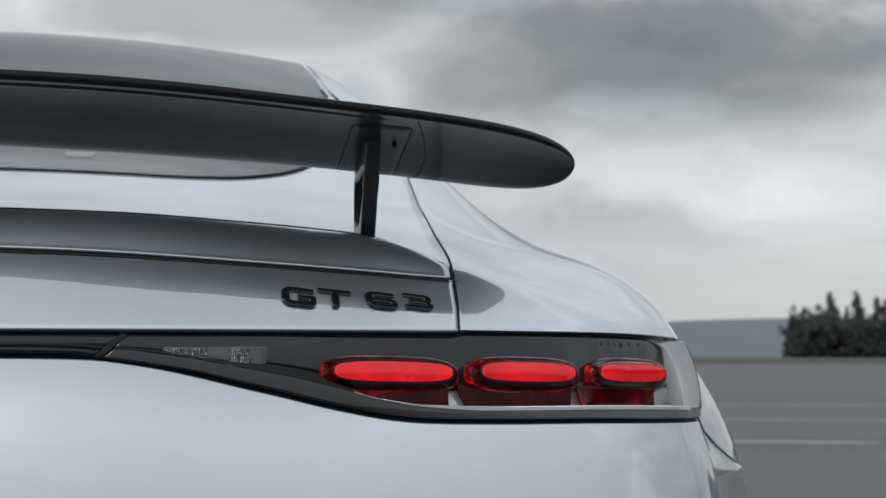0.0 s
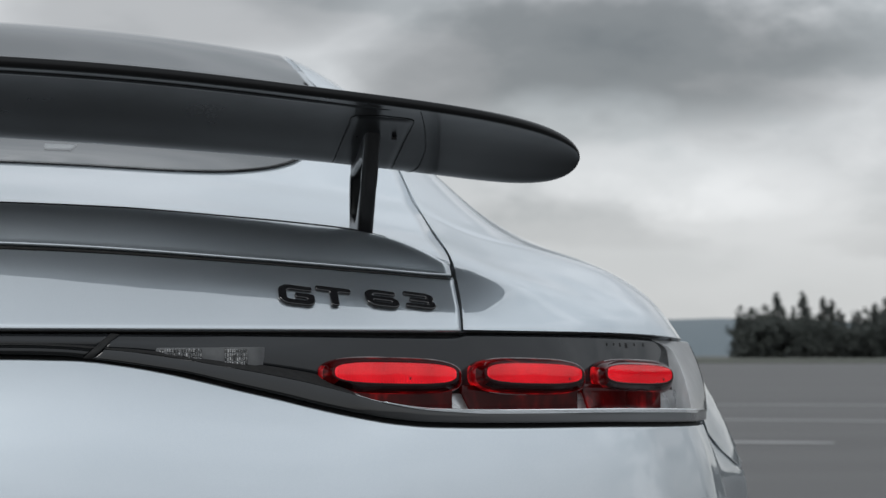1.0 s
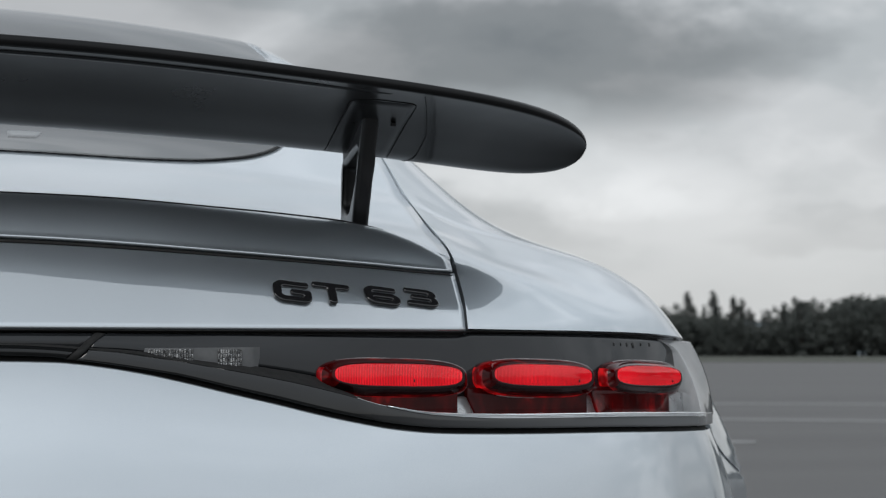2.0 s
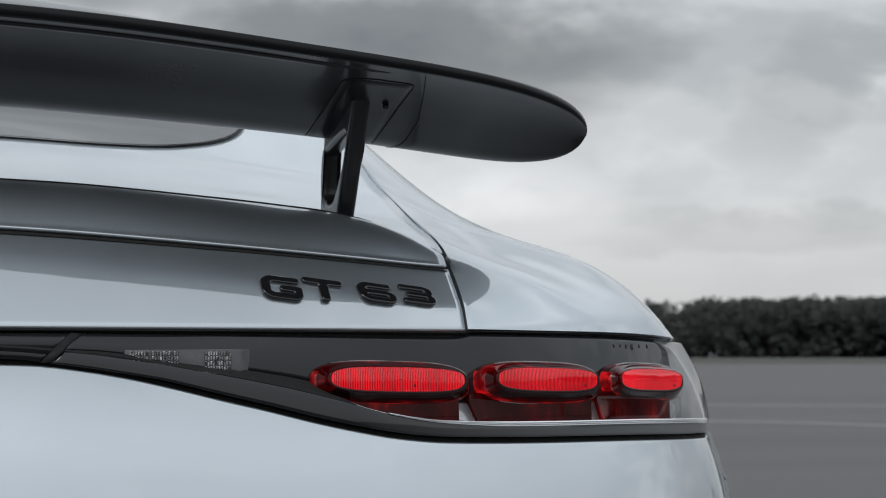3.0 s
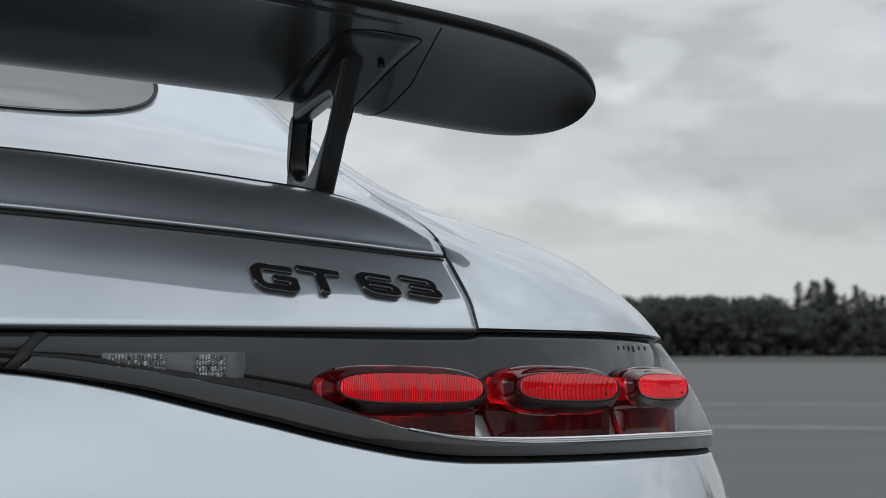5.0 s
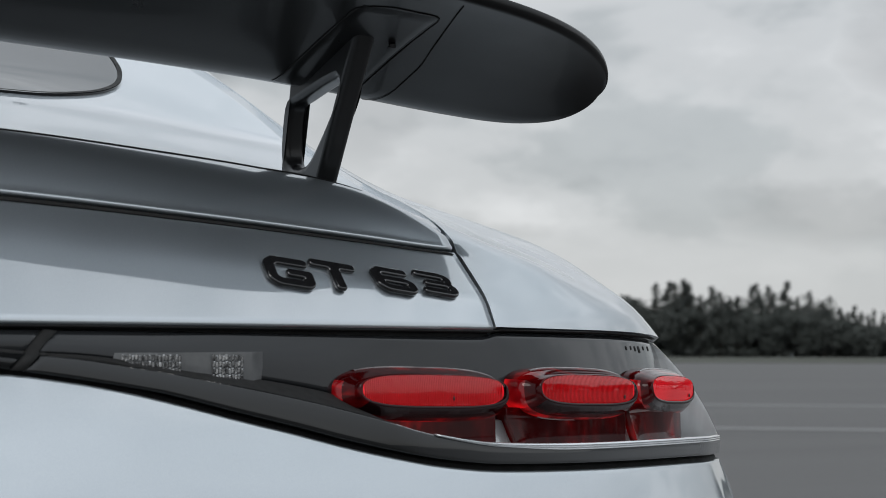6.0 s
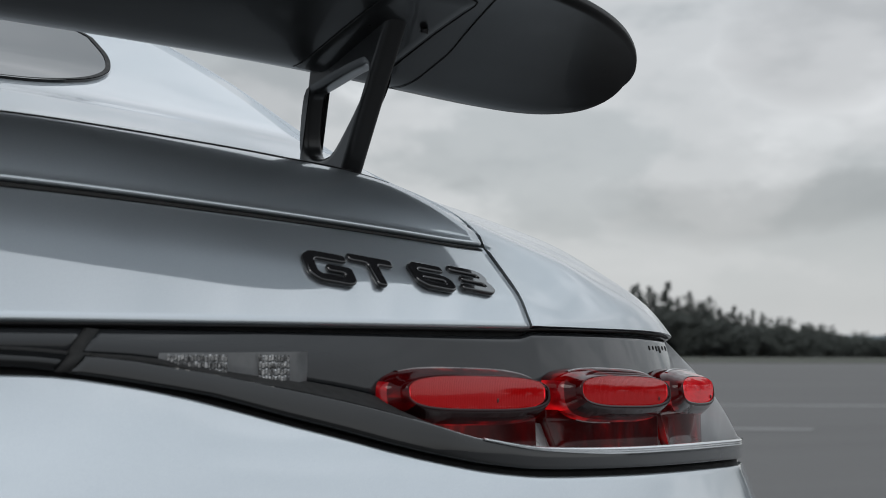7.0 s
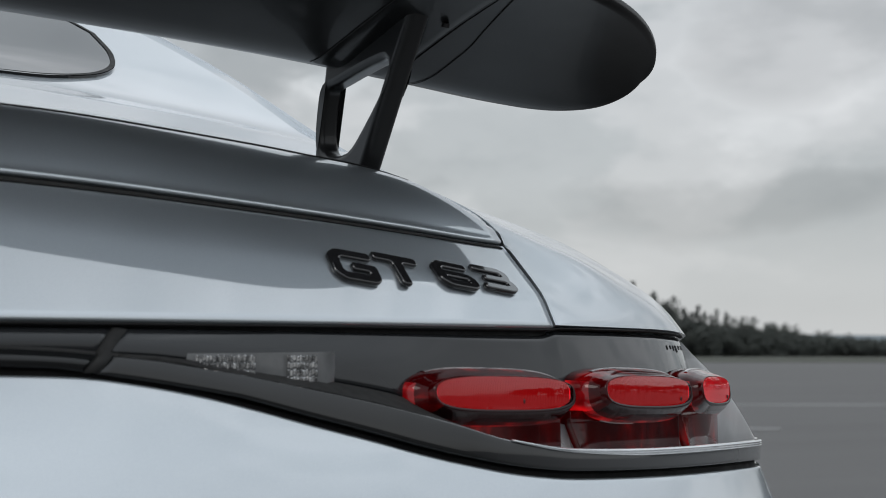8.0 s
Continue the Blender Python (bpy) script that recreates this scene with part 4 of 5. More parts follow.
# centre trim between the two lamps
for sgn in (1, -1):
    rows = []
    A, B, C, D = lamp_section(SEAM_X + 0.002)
    for y, z in (A, ((A[0] + B[0]) / 2, (A[1] + B[1]) / 2), B, C, D):
        x = SEAM_X + 0.002 - 0.033 * (0.8625 - z) / 0.03
        rows.append([(sgn * (x - 0.0042), y + 0.0006, z), (sgn * (x - 0.0030), y - 0.0012, z), (sgn * (x + 0.0030), y - 0.0012, z), (sgn * (x + 0.0042), y + 0.0006, z)])
    shell("trim_joint", rows, SEAL, car, thick=0.001, bevel=0, flip=sgn > 0)
rows_a, rows_b, rows_c = [], [], []
for x in np.linspace(-SEAM_X, SEAM_X, 61):
    A, B, C, D = lamp_section(x)
    k = x / SEAM_X
    sh = lambda z: x - 0.033 * k * (0.8625 - z) / 0.03
    rows_a.append([(sh(A[1]), A[0] + 0.006, A[1] + 0.001), (sh(A[1]), A[0], A[1]), (sh(B[1]), B[0], B[1])])
    rows_b.append([(sh(B[1]), B[0] - 0.0005, B[1]), (sh(C[1]), C[0] + 0.003, C[1])])
    rows_c.append([(sh(C[1]), C[0] + 0.002, C[1] - 0.001), (sh(C[1]), C[0] + 0.001, C[1]), (sh(D[1]), D[0], D[1]), (sh(D[1]), D[0] + 0.012, D[1] - 0.001)])
trim = tagged(new("centre_trim"), "gloss black centre trim strip with a groove")
trim.parent = car
shell("upper_strip", rows_a, SMOKED, trim, thick=0.003, bevel=0, flip=True)
shell("groove", rows_b, SEAL, trim, thick=0.002, bevel=0, flip=True)
shell("lower_strip", rows_c, GLOSS_BLACK, trim, thick=0.003, bevel=0, flip=True)

# ---- model lettering ----
GLYPH = {
    "G": [[(1.42, 1), (0.28, 1), (0, 0.8), (0, 0.2), (0.28, 0), (1.3, 0), (1.5, 0.14), (1.5, 0.6), (0.68, 0.6), (0.68, 0.38), (1.2, 0.38), (1.2, 0.24), (0.42, 0.24), (0.31, 0.32), (0.31, 0.68), (0.42, 0.76), (1.42, 0.76)]],
    "T": [[(0, 1), (0, 0.76), (0.6, 0.76), (0.6, 0), (0.92, 0), (0.92, 0.76), (1.5, 0.76), (1.5, 1)]],
    "6": [[(1.38, 1), (0.28, 1), (0, 0.8), (0, 0.2), (0.28, 0), (1.22, 0), (1.45, 0.15), (1.45, 0.45), (1.22, 0.6), (0.31, 0.6), (0.31, 0.68), (0.42, 0.76), (1.38, 0.76)], [(0.31, 0.38), (1.1, 0.38), (1.15, 0.34), (1.15, 0.27), (1.1, 0.22), (0.42, 0.22), (0.31, 0.28)]],
    "3": [[(0.1, 1), (1.15, 1), (1.4, 0.85), (1.4, 0.62), (1.3, 0.5), (1.4, 0.4), (1.4, 0.16), (1.15, 0), (0.05, 0), (0.05, 0.22), (1.05, 0.22), (1.1, 0.27), (1.1, 0.36), (1.05, 0.4), (0.3, 0.4), (0.3, 0.6), (1.05, 0.6), (1.1, 0.64), (1.1, 0.72), (1.05, 0.78), (0.1, 0.78)]],
}


def rounded(loop, r):
    """A closed outline with its corners rounded."""
    p, out = [Vector(q) for q in loop], []
    for i, v in enumerate(p):
        a, b = p[i - 1] - v, p[(i + 1) % len(p)] - v
        k = min(r, a.length * 0.45, b.length * 0.45)
        s0, s1 = v + a.normalized() * k, v + b.normalized() * k
        for t in (0, 0.33, 0.67, 1):
            out.append(s0 * (1 - t) ** 2 + v * (2 * t * (1 - t)) + s1 * t * t)
    return out


badge = tagged(new("model_badge"), "raised gloss black letters and figures reading GT 63")
badge.parent = car
LH = 0.0268
dg = bpy.context.evaluated_depsgraph_get()
for ch, x0, w in (("G", 0.3965, 0.0385), ("T", 0.4370, 0.0390), ("6", 0.4915, 0.0370), ("3", 0.5335, 0.0370)):
    cu = bpy.data.curves.new("glyph", "CURVE")
    cu.dimensions, cu.fill_mode = "2D", "BOTH"
    cu.extrude, cu.bevel_depth, cu.bevel_resolution, cu.offset = 0.0007, 0.0011, 1, -0.0007
    gw = max(p[0] for p in GLYPH[ch][0])
    for loop in GLYPH[ch]:
        loop = rounded([(u / gw * w, (v - 0.5) * LH) for u, v in loop], 0.0030)
        sp = cu.splines.new("POLY")
        sp.points.add(len(loop) - 1)
        for q, (u, v) in zip(sp.points, loop):
            q.co = (u, v, 0, 1)
        sp.use_cyclic_u = True
    tmp = bpy.data.objects.new("glyph", cu)
    scene.collection.objects.link(tmp)
    dg.update()
    me = bpy.data.meshes.new_from_object(tmp.evaluated_get(bpy.context.evaluated_depsgraph_get()))
    bpy.data.objects.remove(tmp)
    bpy.data.curves.remove(cu)
    me.materials.clear()
    me.materials.append(CHROME)
    ob = new("letter", me)
    ob.parent = badge
    vmid = 0.515
    a, b = tail_point(x0, vmid), tail_point(x0 + w, vmid - 0.045)
    tx = Vector(b - a).normalized()
    tu = Vector(tail_point(x0 + w / 2, vmid + 0.1) - tail_point(x0 + w / 2, vmid - 0.1)).normalized()
    n = tx.cross(tu).normalized()
    tu = n.cross(tx)
    org = Vector(a) + n * 0.0014
    ob.matrix_local = Matrix(((tx.x, tu.x, n.x, org.x), (tx.y, tu.y, n.y, org.y), (tx.z, tu.z, n.z, org.z), (0, 0, 0, 1)))

# ---- rear wing ----
wing = tagged(new("rear_wing"), "raised gloss black rear wing on two slotted posts")
wing.parent = car
th_k = smooth_line([0, 0.28, 0.45, 0.58, 0.67, 0.76], [1.08, 1.10, 1.02, 1.02, 1.02, 0.96])
le_y = smooth_line([0, 0.3, 0.5, 0.66, 0.76], [0.150, 0.150, 0.152, 0.155, 0.155])
TIP0, TIP1, TIP_Y, TIP_Z = 0.58, 0.753, 0.085, 1.068
WSEC = [(0.0, -0.0080), (0.10, -0.0105), (0.24, -0.0158), (0.36, -0.0218), (0.48, -0.0290), (0.60, -0.0370), (0.72, -0.0450), (0.82, -0.0515), (0.89, -0.0535), (0.95, -0.0515), (0.99, -0.0440), (1.0, -0.0370), (0.97, -0.0290), (0.88, -0.0190), (0.72, -0.0090), (0.55, -0.0035), (0.35, 0.0000), (0.18, 0.0015), (0.05, 0.0018), (0.008, 0.0010), (-0.004, -0.0015), (-0.006, -0.0060)]


def wing_ring(x):
    a = abs(x)
    t = np.clip((a - TIP0) / (TIP1 - TIP0), 0, 1)
    k = max(1e-4, (1 - t**2.8)) ** 0.5
    y0, y1, z0, th = float(te_y(a)[0]), float(le_y(a)[0]), float(te_z(a)[0]), float(th_k(a)[0])
    out = []
    for c, dz in WSEC:
        y, z = y0 + (y1 - y0) * c, z0 + dz * th
        kz = max(1e-4, (1 - t**5.5)) ** 0.5
        out.append((x, TIP_Y + (y - TIP_Y) * k, TIP_Z + (z - TIP_Z) * kz if t > 0 else z))
    return spline(np.vstack([out, out[:1]]), 57)[:-1]


def wing_under(x, y):
    """Height of the wing's underside."""
    r = wing_ring(x)
    j = int(np.argmax(r[:, 1]))
    order = np.argsort(r[: j + 1, 1])
    return float(np.interp(y, r[: j + 1][order, 1], r[: j + 1][order, 2]))


xs = np.r_[np.linspace(0, TIP0, 40), TIP0 + (TIP1 - TIP0) * np.sin(np.linspace(0, math.pi / 2, 30))[1:]]
xs = np.r_[-xs[:0:-1], xs]
rows = [wing_ring(x) for x in xs]
blade = shell("blade", rows, WING_BLACK, wing, "gloss black wing blade with a rounded tip", thick=0, bevel=0, wrap=True, flip=True)
joint_x = pchip([-0.045, 0.0, 0.035, 0.07, 0.10, 0.15], [0.546, 0.558, 0.566, 0.572, 0.572, 0.560])
# step under the trailing edge and closing line of the end piece
for sgn in (1, -1):
    strip = []
    for x in np.linspace(0.04, 0.60, 54):
        y = float(te_y(x)[0]) + 0.020
        z = wing_under(x, y)
        e = max(0.0, min(1.0, (0.56 - x) / 0.16, (x - 0.03) / 0.05))
        z1, z2 = wing_under(x, y + 0.001), wing_under(x, y + 0.012)
        strip.append([(sgn * x, y, z + 0.0006 - 0.0002 * e), (sgn * x, y + 0.0010, z1 + 0.0004 - 0.0014 * e), (sgn * x, y + 0.012, z2 + 0.0004 - 0.0006 * e), (sgn * x, y + 0.020, wing_under(x, y + 0.020) + 0.0010)])
    shell("lip_step", strip, WING_BLACK, wing, thick=0, bevel=0, flip=sgn < 0)
    strip = []
    for y in np.linspace(-0.045, 0.150, 60):
        xc = float(joint_x(y)[0])
        z = wing_under(xc, y)
        strip.append([(sgn * (xc - 0.00035), y, z - 0.0003), (sgn * (xc + 0.00035), y, z - 0.0003)])
    shell("end_joint", strip, SEAL, wing, "fine dark joint of the wing end", thick=0.0004, bevel=0, flip=sgn > 0)
    # mount plate
    plate = []
    for u in np.linspace(0, 1, 15):
        col = []
        for v in np.linspace(0, 1, 22):
            y = -0.018 + 0.142 * v
            xl, xr = 0.479 - 0.004 * v, 0.545 - 0.003 * v
            x = xl + (xr - xl) * u
            edge = min(u, 1 - u, v * 1.4) * 22
            col.append((sgn * x, y, wing_under(x, y) - 0.0014 * min(1.0, edge) + 0.0005))
        plate.append(col)
    shell("mount_plate", plate, WING_BLACK, wing, "black mounting plate under the wing", thick=0, bevel=0, flip=sgn < 0)
    rim_line = []
    for k in range(60):
        s = k / 59
        if s < 0.4:
            x, y = 0.543 + 0.003 * s / 0.4, 0.124 - 0.136 * (s / 0.4)
        elif s < 0.6:
            x, y = 0.545 - 0.066 * (s - 0.4) / 0.2, -0.019 + 0.005 * abs((s - 0.5) / 0.1) ** 4
        else:
            x, y = 0.479 - 0.004 * (s - 0.6) / 0.4, -0.012 + 0.136 * (s - 0.6) / 0.4
        rim_line.append((x, y))
    rim_line = spline(rim_line[::4] + rim_line[-1:], 60)
    strip = []
    for x, y in rim_line:
        dxo, dyo = (x - 0.512), (y - 0.06)
        ln = math.hypot(dxo, dyo)
        o = 0.0007 / ln
        strip.append([(sgn * (x - dxo * o), y - dyo * o, wing_under(x, y) - 0.0006), (sgn * (x + dxo * o), y + dyo * o, wing_under(x, y) - 0.0004)])
    shell("plate_joint", strip, SEAL, wing, "dark joint round the mounting plate", thick=0.0004, bevel=0, flip=sgn > 0)
    bm = bmesh.new()
    bmesh.ops.create_cone(bm, cap_ends=True, segments=24, radius1=0.0030, radius2=0.0026, depth=0.003, matrix=Matrix.Translation((sgn * 0.531, 0.034, wing_under(0.531, 0.034) - 0.0028)) @ Matrix.Rotation(radians(20), 4, "X"))
    part("screw", bm, SATIN_BLACK, wing, "black screw")
    # slotted post
    outer = [(0.100, 0.955), (0.098, 0.984), (0.061, 1.043), (0.033, 1.086), (0.020, 1.110), (0.110, 1.090), (0.142, 1.075), (0.148, 1.050), (0.159, 1.010), (0.170, 0.955)]
    slot = [(0.118, 1.0005), (0.132, 0.9988), (0.148, 1.002), (0.153, 1.009), (0.149, 1.040), (0.1445, 1.0495), (0.130, 1.0530), (0.078, 1.0620), (0.062, 1.0625), (0.060, 1.0575), (0.064, 1.0480), (0.108, 1.0060)]
    cu = bpy.data.curves.new("post_outline", "CURVE")
    cu.dimensions, cu.fill_mode = "2D", "BOTH"
    cu.extrude, cu.bevel_depth, cu.bevel_resolution, cu.offset = 0.0036, 0.0054, 4, -0.0044
    for loop in (spline(outer[1:4], 8).tolist() + outer[4:] + outer[:1], spline(slot + slot[:1], 60)[:-1].tolist()):
        sp = cu.splines.new("POLY")
        sp.points.add(len(loop) - 1)
        for q, (u, v) in zip(sp.points, loop):
            q.co = (u, v, 0, 1)
        sp.use_cyclic_u = True
    tmp = bpy.data.objects.new("post_outline", cu)
    scene.collection.objects.link(tmp)
    bpy.context.view_layer.update()
    me = bpy.data.meshes.new_from_object(tmp.evaluated_get(bpy.context.evaluated_depsgraph_get()))
    bpy.data.objects.remove(tmp)
    bpy.data.curves.remove(cu)
    me.materials.clear()
    me.materials.append(POST_BLACK)
    me.polygons.foreach_set("use_smooth", [True] * len(me.polygons))
    me.set_sharp_from_angle(angle=radians(42))
    # outline (y, z, thickness) into the car's axes, leaning slightly inwards at the top
    for v in me.vertices:
        yy, zz, xx = v.co
        v.co = (sgn * (0.5095 + xx - 0.02 * (zz - 0.98)), yy, zz)
    post = new("post", me)
    post.parent = wing
    tagged(post, "black slotted wing post")

# ---- rest of the car, out of view ----
FRONT = {
    1.4: [(0, 1.417), (0.30, 1.402), (0.53, 1.371), (0.63, 1.26), (0.715, 1.11), (0.825, 0.99), (0.935, 0.94), (0.975, 0.858), (0.985, 0.65), (0.96, 0.22)],
    2.0: [(0, 1.40), (0.30, 1.385), (0.52, 1.35), (0.64, 1.22), (0.74, 1.06), (0.82, 0.97), (0.92, 0.93), (0.955, 0.84), (0.965, 0.62), (0.94, 0.22)],
    2.8: [(0, 1.11), (0.30, 1.10), (0.55, 1.06), (0.68, 1.02), (0.76, 0.99), (0.84, 0.96), (0.93, 0.91), (0.965, 0.82), (0.97, 0.60), (0.95, 0.22)],
    3.5: [(0, 0.98), (0.30, 0.98), (0.55, 0.97), (0.68, 0.97), (0.78, 0.97), (0.87, 0.95), (0.95, 0.89), (0.985, 0.80), (0.985, 0.60), (0.97, 0.22)],
    4.1: [(0, 0.84), (0.30, 0.84), (0.52, 0.83), (0.64, 0.82), (0.74, 0.80), (0.82, 0.76), (0.88, 0.70), (0.91, 0.60), (0.92, 0.45), (0.90, 0.22)],
    4.45: [(0, 0.62), (0.25, 0.62), (0.42, 0.61), (0.52, 0.59), (0.60, 0.56), (0.66, 0.52), (0.70, 0.46), (0.72, 0.40), (0.72, 0.32), (0.70, 0.22)],
}
fy = np.array(sorted(FRONT))
ff = pchip(fy, np.array([spline(FRONT[y], 40) for y in fy]).reshape(len(fy), -1))
rows = []
for y in np.linspace(1.402, 4.45, 90):
    s = ff(y).reshape(40, 2)
    col = [(x, y, max(z, arch_z(y))) for x, z in s]
    rows.append([(-x, yy, z) for x, yy, z in col[:0:-1]] + col)
shell("front_body", rows, PAINT, car, "silver front body and roof", bevel=0, flip=True)
bm = bmesh.new()
bmesh.ops.create_cube(bm, size=1.0, matrix=Matrix.Translation((0, 2.15, 0.30)) @ Matrix.Diagonal((1.5, 4.3, 0.22, 1)))
bmesh.ops.bevel(bm, geom=bm.edges[:], offset=0.04, segments=2, affect="EDGES")
part("underbody", bm, SATIN_BLACK, car, "flat black underbody")
for sgn in (1, -1):
    for ax in (AXLE_R, AXLE_F):
        wheel = tagged(new("wheel"), "dark alloy wheel with a low-profile tyre")
        wheel.parent = car
        prof = [(0.235, -0.13), (0.255, -0.148), (0.30, -0.155), (0.325, -0.150), (0.340, -0.135), (0.345, -0.10), (0.345, 0.10), (0.340, 0.135), (0.325, 0.150), (0.30, 0.155), (0.255, 0.148), (0.235, 0.13)]
        rows = [[(sgn * (0.815 + w), ax + r * math.cos(a), WHEEL_R + r * math.sin(a)) for r, w in prof] for a in np.linspace(0, 2 * math.pi, 49)]
        shell("tyre", rows, TYRE, wheel, thick=0, bevel=0, flip=sgn > 0)
        bm = bmesh.new()
        bmesh.ops.create_cone(bm, cap_ends=True, segments=40, radius1=0.238, radius2=0.225, depth=0.20, matrix=Matrix.Translation((sgn * 0.815, ax, WHEEL_R)) @ Matrix.Rotation(radians(90 * sgn), 4, "Y"))
        part("rim", bm, RIM, wheel, "dark alloy rim")

# ---- airfield ----
ASPHALT = material("asphalt", (0.10, 0.10, 0.10), rough=0.9)
nt = ASPHALT.node_tree
c1 = noise_into(ASPHALT, 1.0, 5.0, [(0.3, (0.081, 0.079, 0.078)), (0.7, (0.105, 0.103, 0.102))], None, stretch=(0.02, 0.35, 1))
c2 = noise_into(ASPHALT, 140.0, 3.0, [(0.3, grey(0.82)), (0.7, grey(1.14))], None)
mul = nt.nodes.new("ShaderNodeMix")
mul.data_type, mul.blend_type = "RGBA", "MULTIPLY"
mul.inputs[0].default_value = 1.0
nt.links.new(c1, mul.inputs[6])
nt.links.new(c2, mul.inputs[7])
nt.links.new(mul.outputs[2], nt.nodes["Principled BSDF"].inputs["Base Color"])
bump_into(ASPHALT, 180.0, 0.5, 0.004)
WORN_WHITE = material("worn_white_paint", (0.34, 0.34, 0.34), rough=0.8)
noise_into(WORN_WHITE, 3.0, 6.0, [(0.3, grey(0.19)), (0.7, grey(0.34))], stretch=(0.3, 2.0, 1))
JOINT = material("pale_joint_filler", (0.16, 0.16, 0.16), rough=0.9)
noise_into(JOINT, 2.0, 5.0, [(0.3, grey(0.175)), (0.7, grey(0.25))], stretch=(0.2, 2.0, 1))
GRASS = material("verge_grass", (0.08, 0.085, 0.07), rough=0.9)
noise_into(GRASS, 0.1, 5.0, [(0.3, (0.062, 0.066, 0.056)), (0.7, (0.098, 0.101, 0.088))])

gv = []
for r in (0, 6, 20, 60, 150, 400, 1200, 4500):
    for a in np.linspace(0, 2 * math.pi, 48, endpoint=False):
        gv.append((r * math.sin(a), r * math.cos(a), 0))
ground = link_mesh("ground", gv, grid_faces(8, 48, True, True), ASPHALT)
tagged(ground, "wide grey asphalt airfield apron", "ground", kind="structure")


def polar(az, d, z=0.0):
    return np.array([d * math.sin(radians(az)), d * math.cos(radians(az)), z])


def ground_strip(name, stops, width, mat, label, zlift):
    top = []
    for az, d in stops:
        top.append([polar(az, d, zlift), polar(az, d + width, zlift)])
    ob = shell(name, top, mat, None, thick=0.003, bevel=0, flip=True)
    tagged(ob, label, "marking", kind="structure")
    return ob


ground_strip("runway_marking", [(az, 17.3) for az in np.linspace(14, 25.4, 12)], 0.42, WORN_WHITE, "worn white line painted on the asphalt", 0.004)
ground_strip("runway_marking", [(az, d) for az, d in zip(np.linspace(14, 46, 30), np.interp(np.linspace(14, 46, 30), [14, 21, 30, 35, 46], [24.4, 24.0, 23.4, 21.8, 21.6]))], 0.6, JOINT, "faded pale line across the asphalt", 0.004)
ground_strip("runway_marking", [(az, 31.0 + 0.03 * az) for az in np.linspace(12, 50, 24)], 0.85, JOINT, "faded pale line across the asphalt", 0.004)
ground_strip("verge", [(az, 205.0) for az in np.linspace(-60, 54, 60)], 900.0, GRASS, "dull green grass verge beyond the asphalt", 0.02)

# far hills; haze in the air is put into their colour and faint glow
HILL = material("far_hill_haze_glow", (0.05, 0.065, 0.075), rough=1.0, emit=(0.155, 0.185, 0.205), strength=0.48)
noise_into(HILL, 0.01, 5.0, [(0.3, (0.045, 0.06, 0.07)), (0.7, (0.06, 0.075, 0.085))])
rng = random.Random(3)
hv = []
for az in np.linspace(-70, 120, 191):
    h = 1.05 + 0.22 * noise.noise((az * 0.11, 0, 0)) + 0.06 * noise.noise((az * 0.5, 3, 0))
    h *= np.interp(az, [12, 17, 20, 24, 42, 48, 60], [1.0, 1.02, 1.0, 0.9, 0.62, 0.50, 0.6])
    hv.append([polar(az, 2450, -5), polar(az, 2550, 2550 * math.tan(radians(h * 0.8))), polar(az, 2700, 2700 * math.tan(radians(h)) )])
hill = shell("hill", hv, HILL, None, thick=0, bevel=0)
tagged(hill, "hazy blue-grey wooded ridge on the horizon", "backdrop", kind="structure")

# ---- trees ----
BARK = material("bark", (0.06, 0.05, 0.042), rough=0.9)
noise_into(BARK, 6.0, 4.0, [(0.3, (0.045, 0.038, 0.032)), (0.7, (0.09, 0.078, 0.066))])
LEAF = material("dark_foliage", (0.035, 0.042, 0.028), rough=0.85)
NEEDLE = material("conifer_foliage", (0.028, 0.036, 0.028), rough=0.85)
for m, a, b in ((LEAF, (0.070, 0.078, 0.071), (0.092, 0.101, 0.092)), (NEEDLE, (0.064, 0.073, 0.069), (0.085, 0.095, 0.088))):
    t = m.node_tree
    g = t.nodes.new("ShaderNodeNewGeometry")
    o = t.nodes.new("ShaderNodeObjectInfo")
    ad = t.nodes.new("ShaderNodeMath")
    ad.operation = "ADD"
    hf = t.nodes.new("ShaderNodeMath")
    hf.operation = "MULTIPLY"
    hf.inputs[1].default_value = 0.5
    r = t.nodes.new("ShaderNodeValToRGB")
    r.color_ramp.elements[0].color, r.color_ramp.elements[1].color = (*a, 1), (*b, 1)
    t.links.new(g.outputs["Random Per Island"], ad.inputs[0])
    t.links.new(o.outputs["Random"], ad.inputs[1])
    t.links.new(ad.outputs[0], hf.inputs[0])
    t.links.new(hf.outputs[0], r.inputs[0])
    t.links.new(r.outputs[0], t.nodes["Principled BSDF"].inputs["Base Color"])
    soft_n = t.nodes.new("ShaderNodeMix")
    soft_n.data_type = "VECTOR"
    soft_n.inputs[0].default_value = 0.84
    soft_n.inputs[5].default_value = (0.0, -0.35, 0.9)
    t.links.new(g.outputs["Normal"], soft_n.inputs[4])
    t.links.new(soft_n.outputs[1], t.nodes["Principled BSDF"].inputs["Normal"])
    t.links.new(r.outputs[0], let_through(m, 0.5).inputs[0])


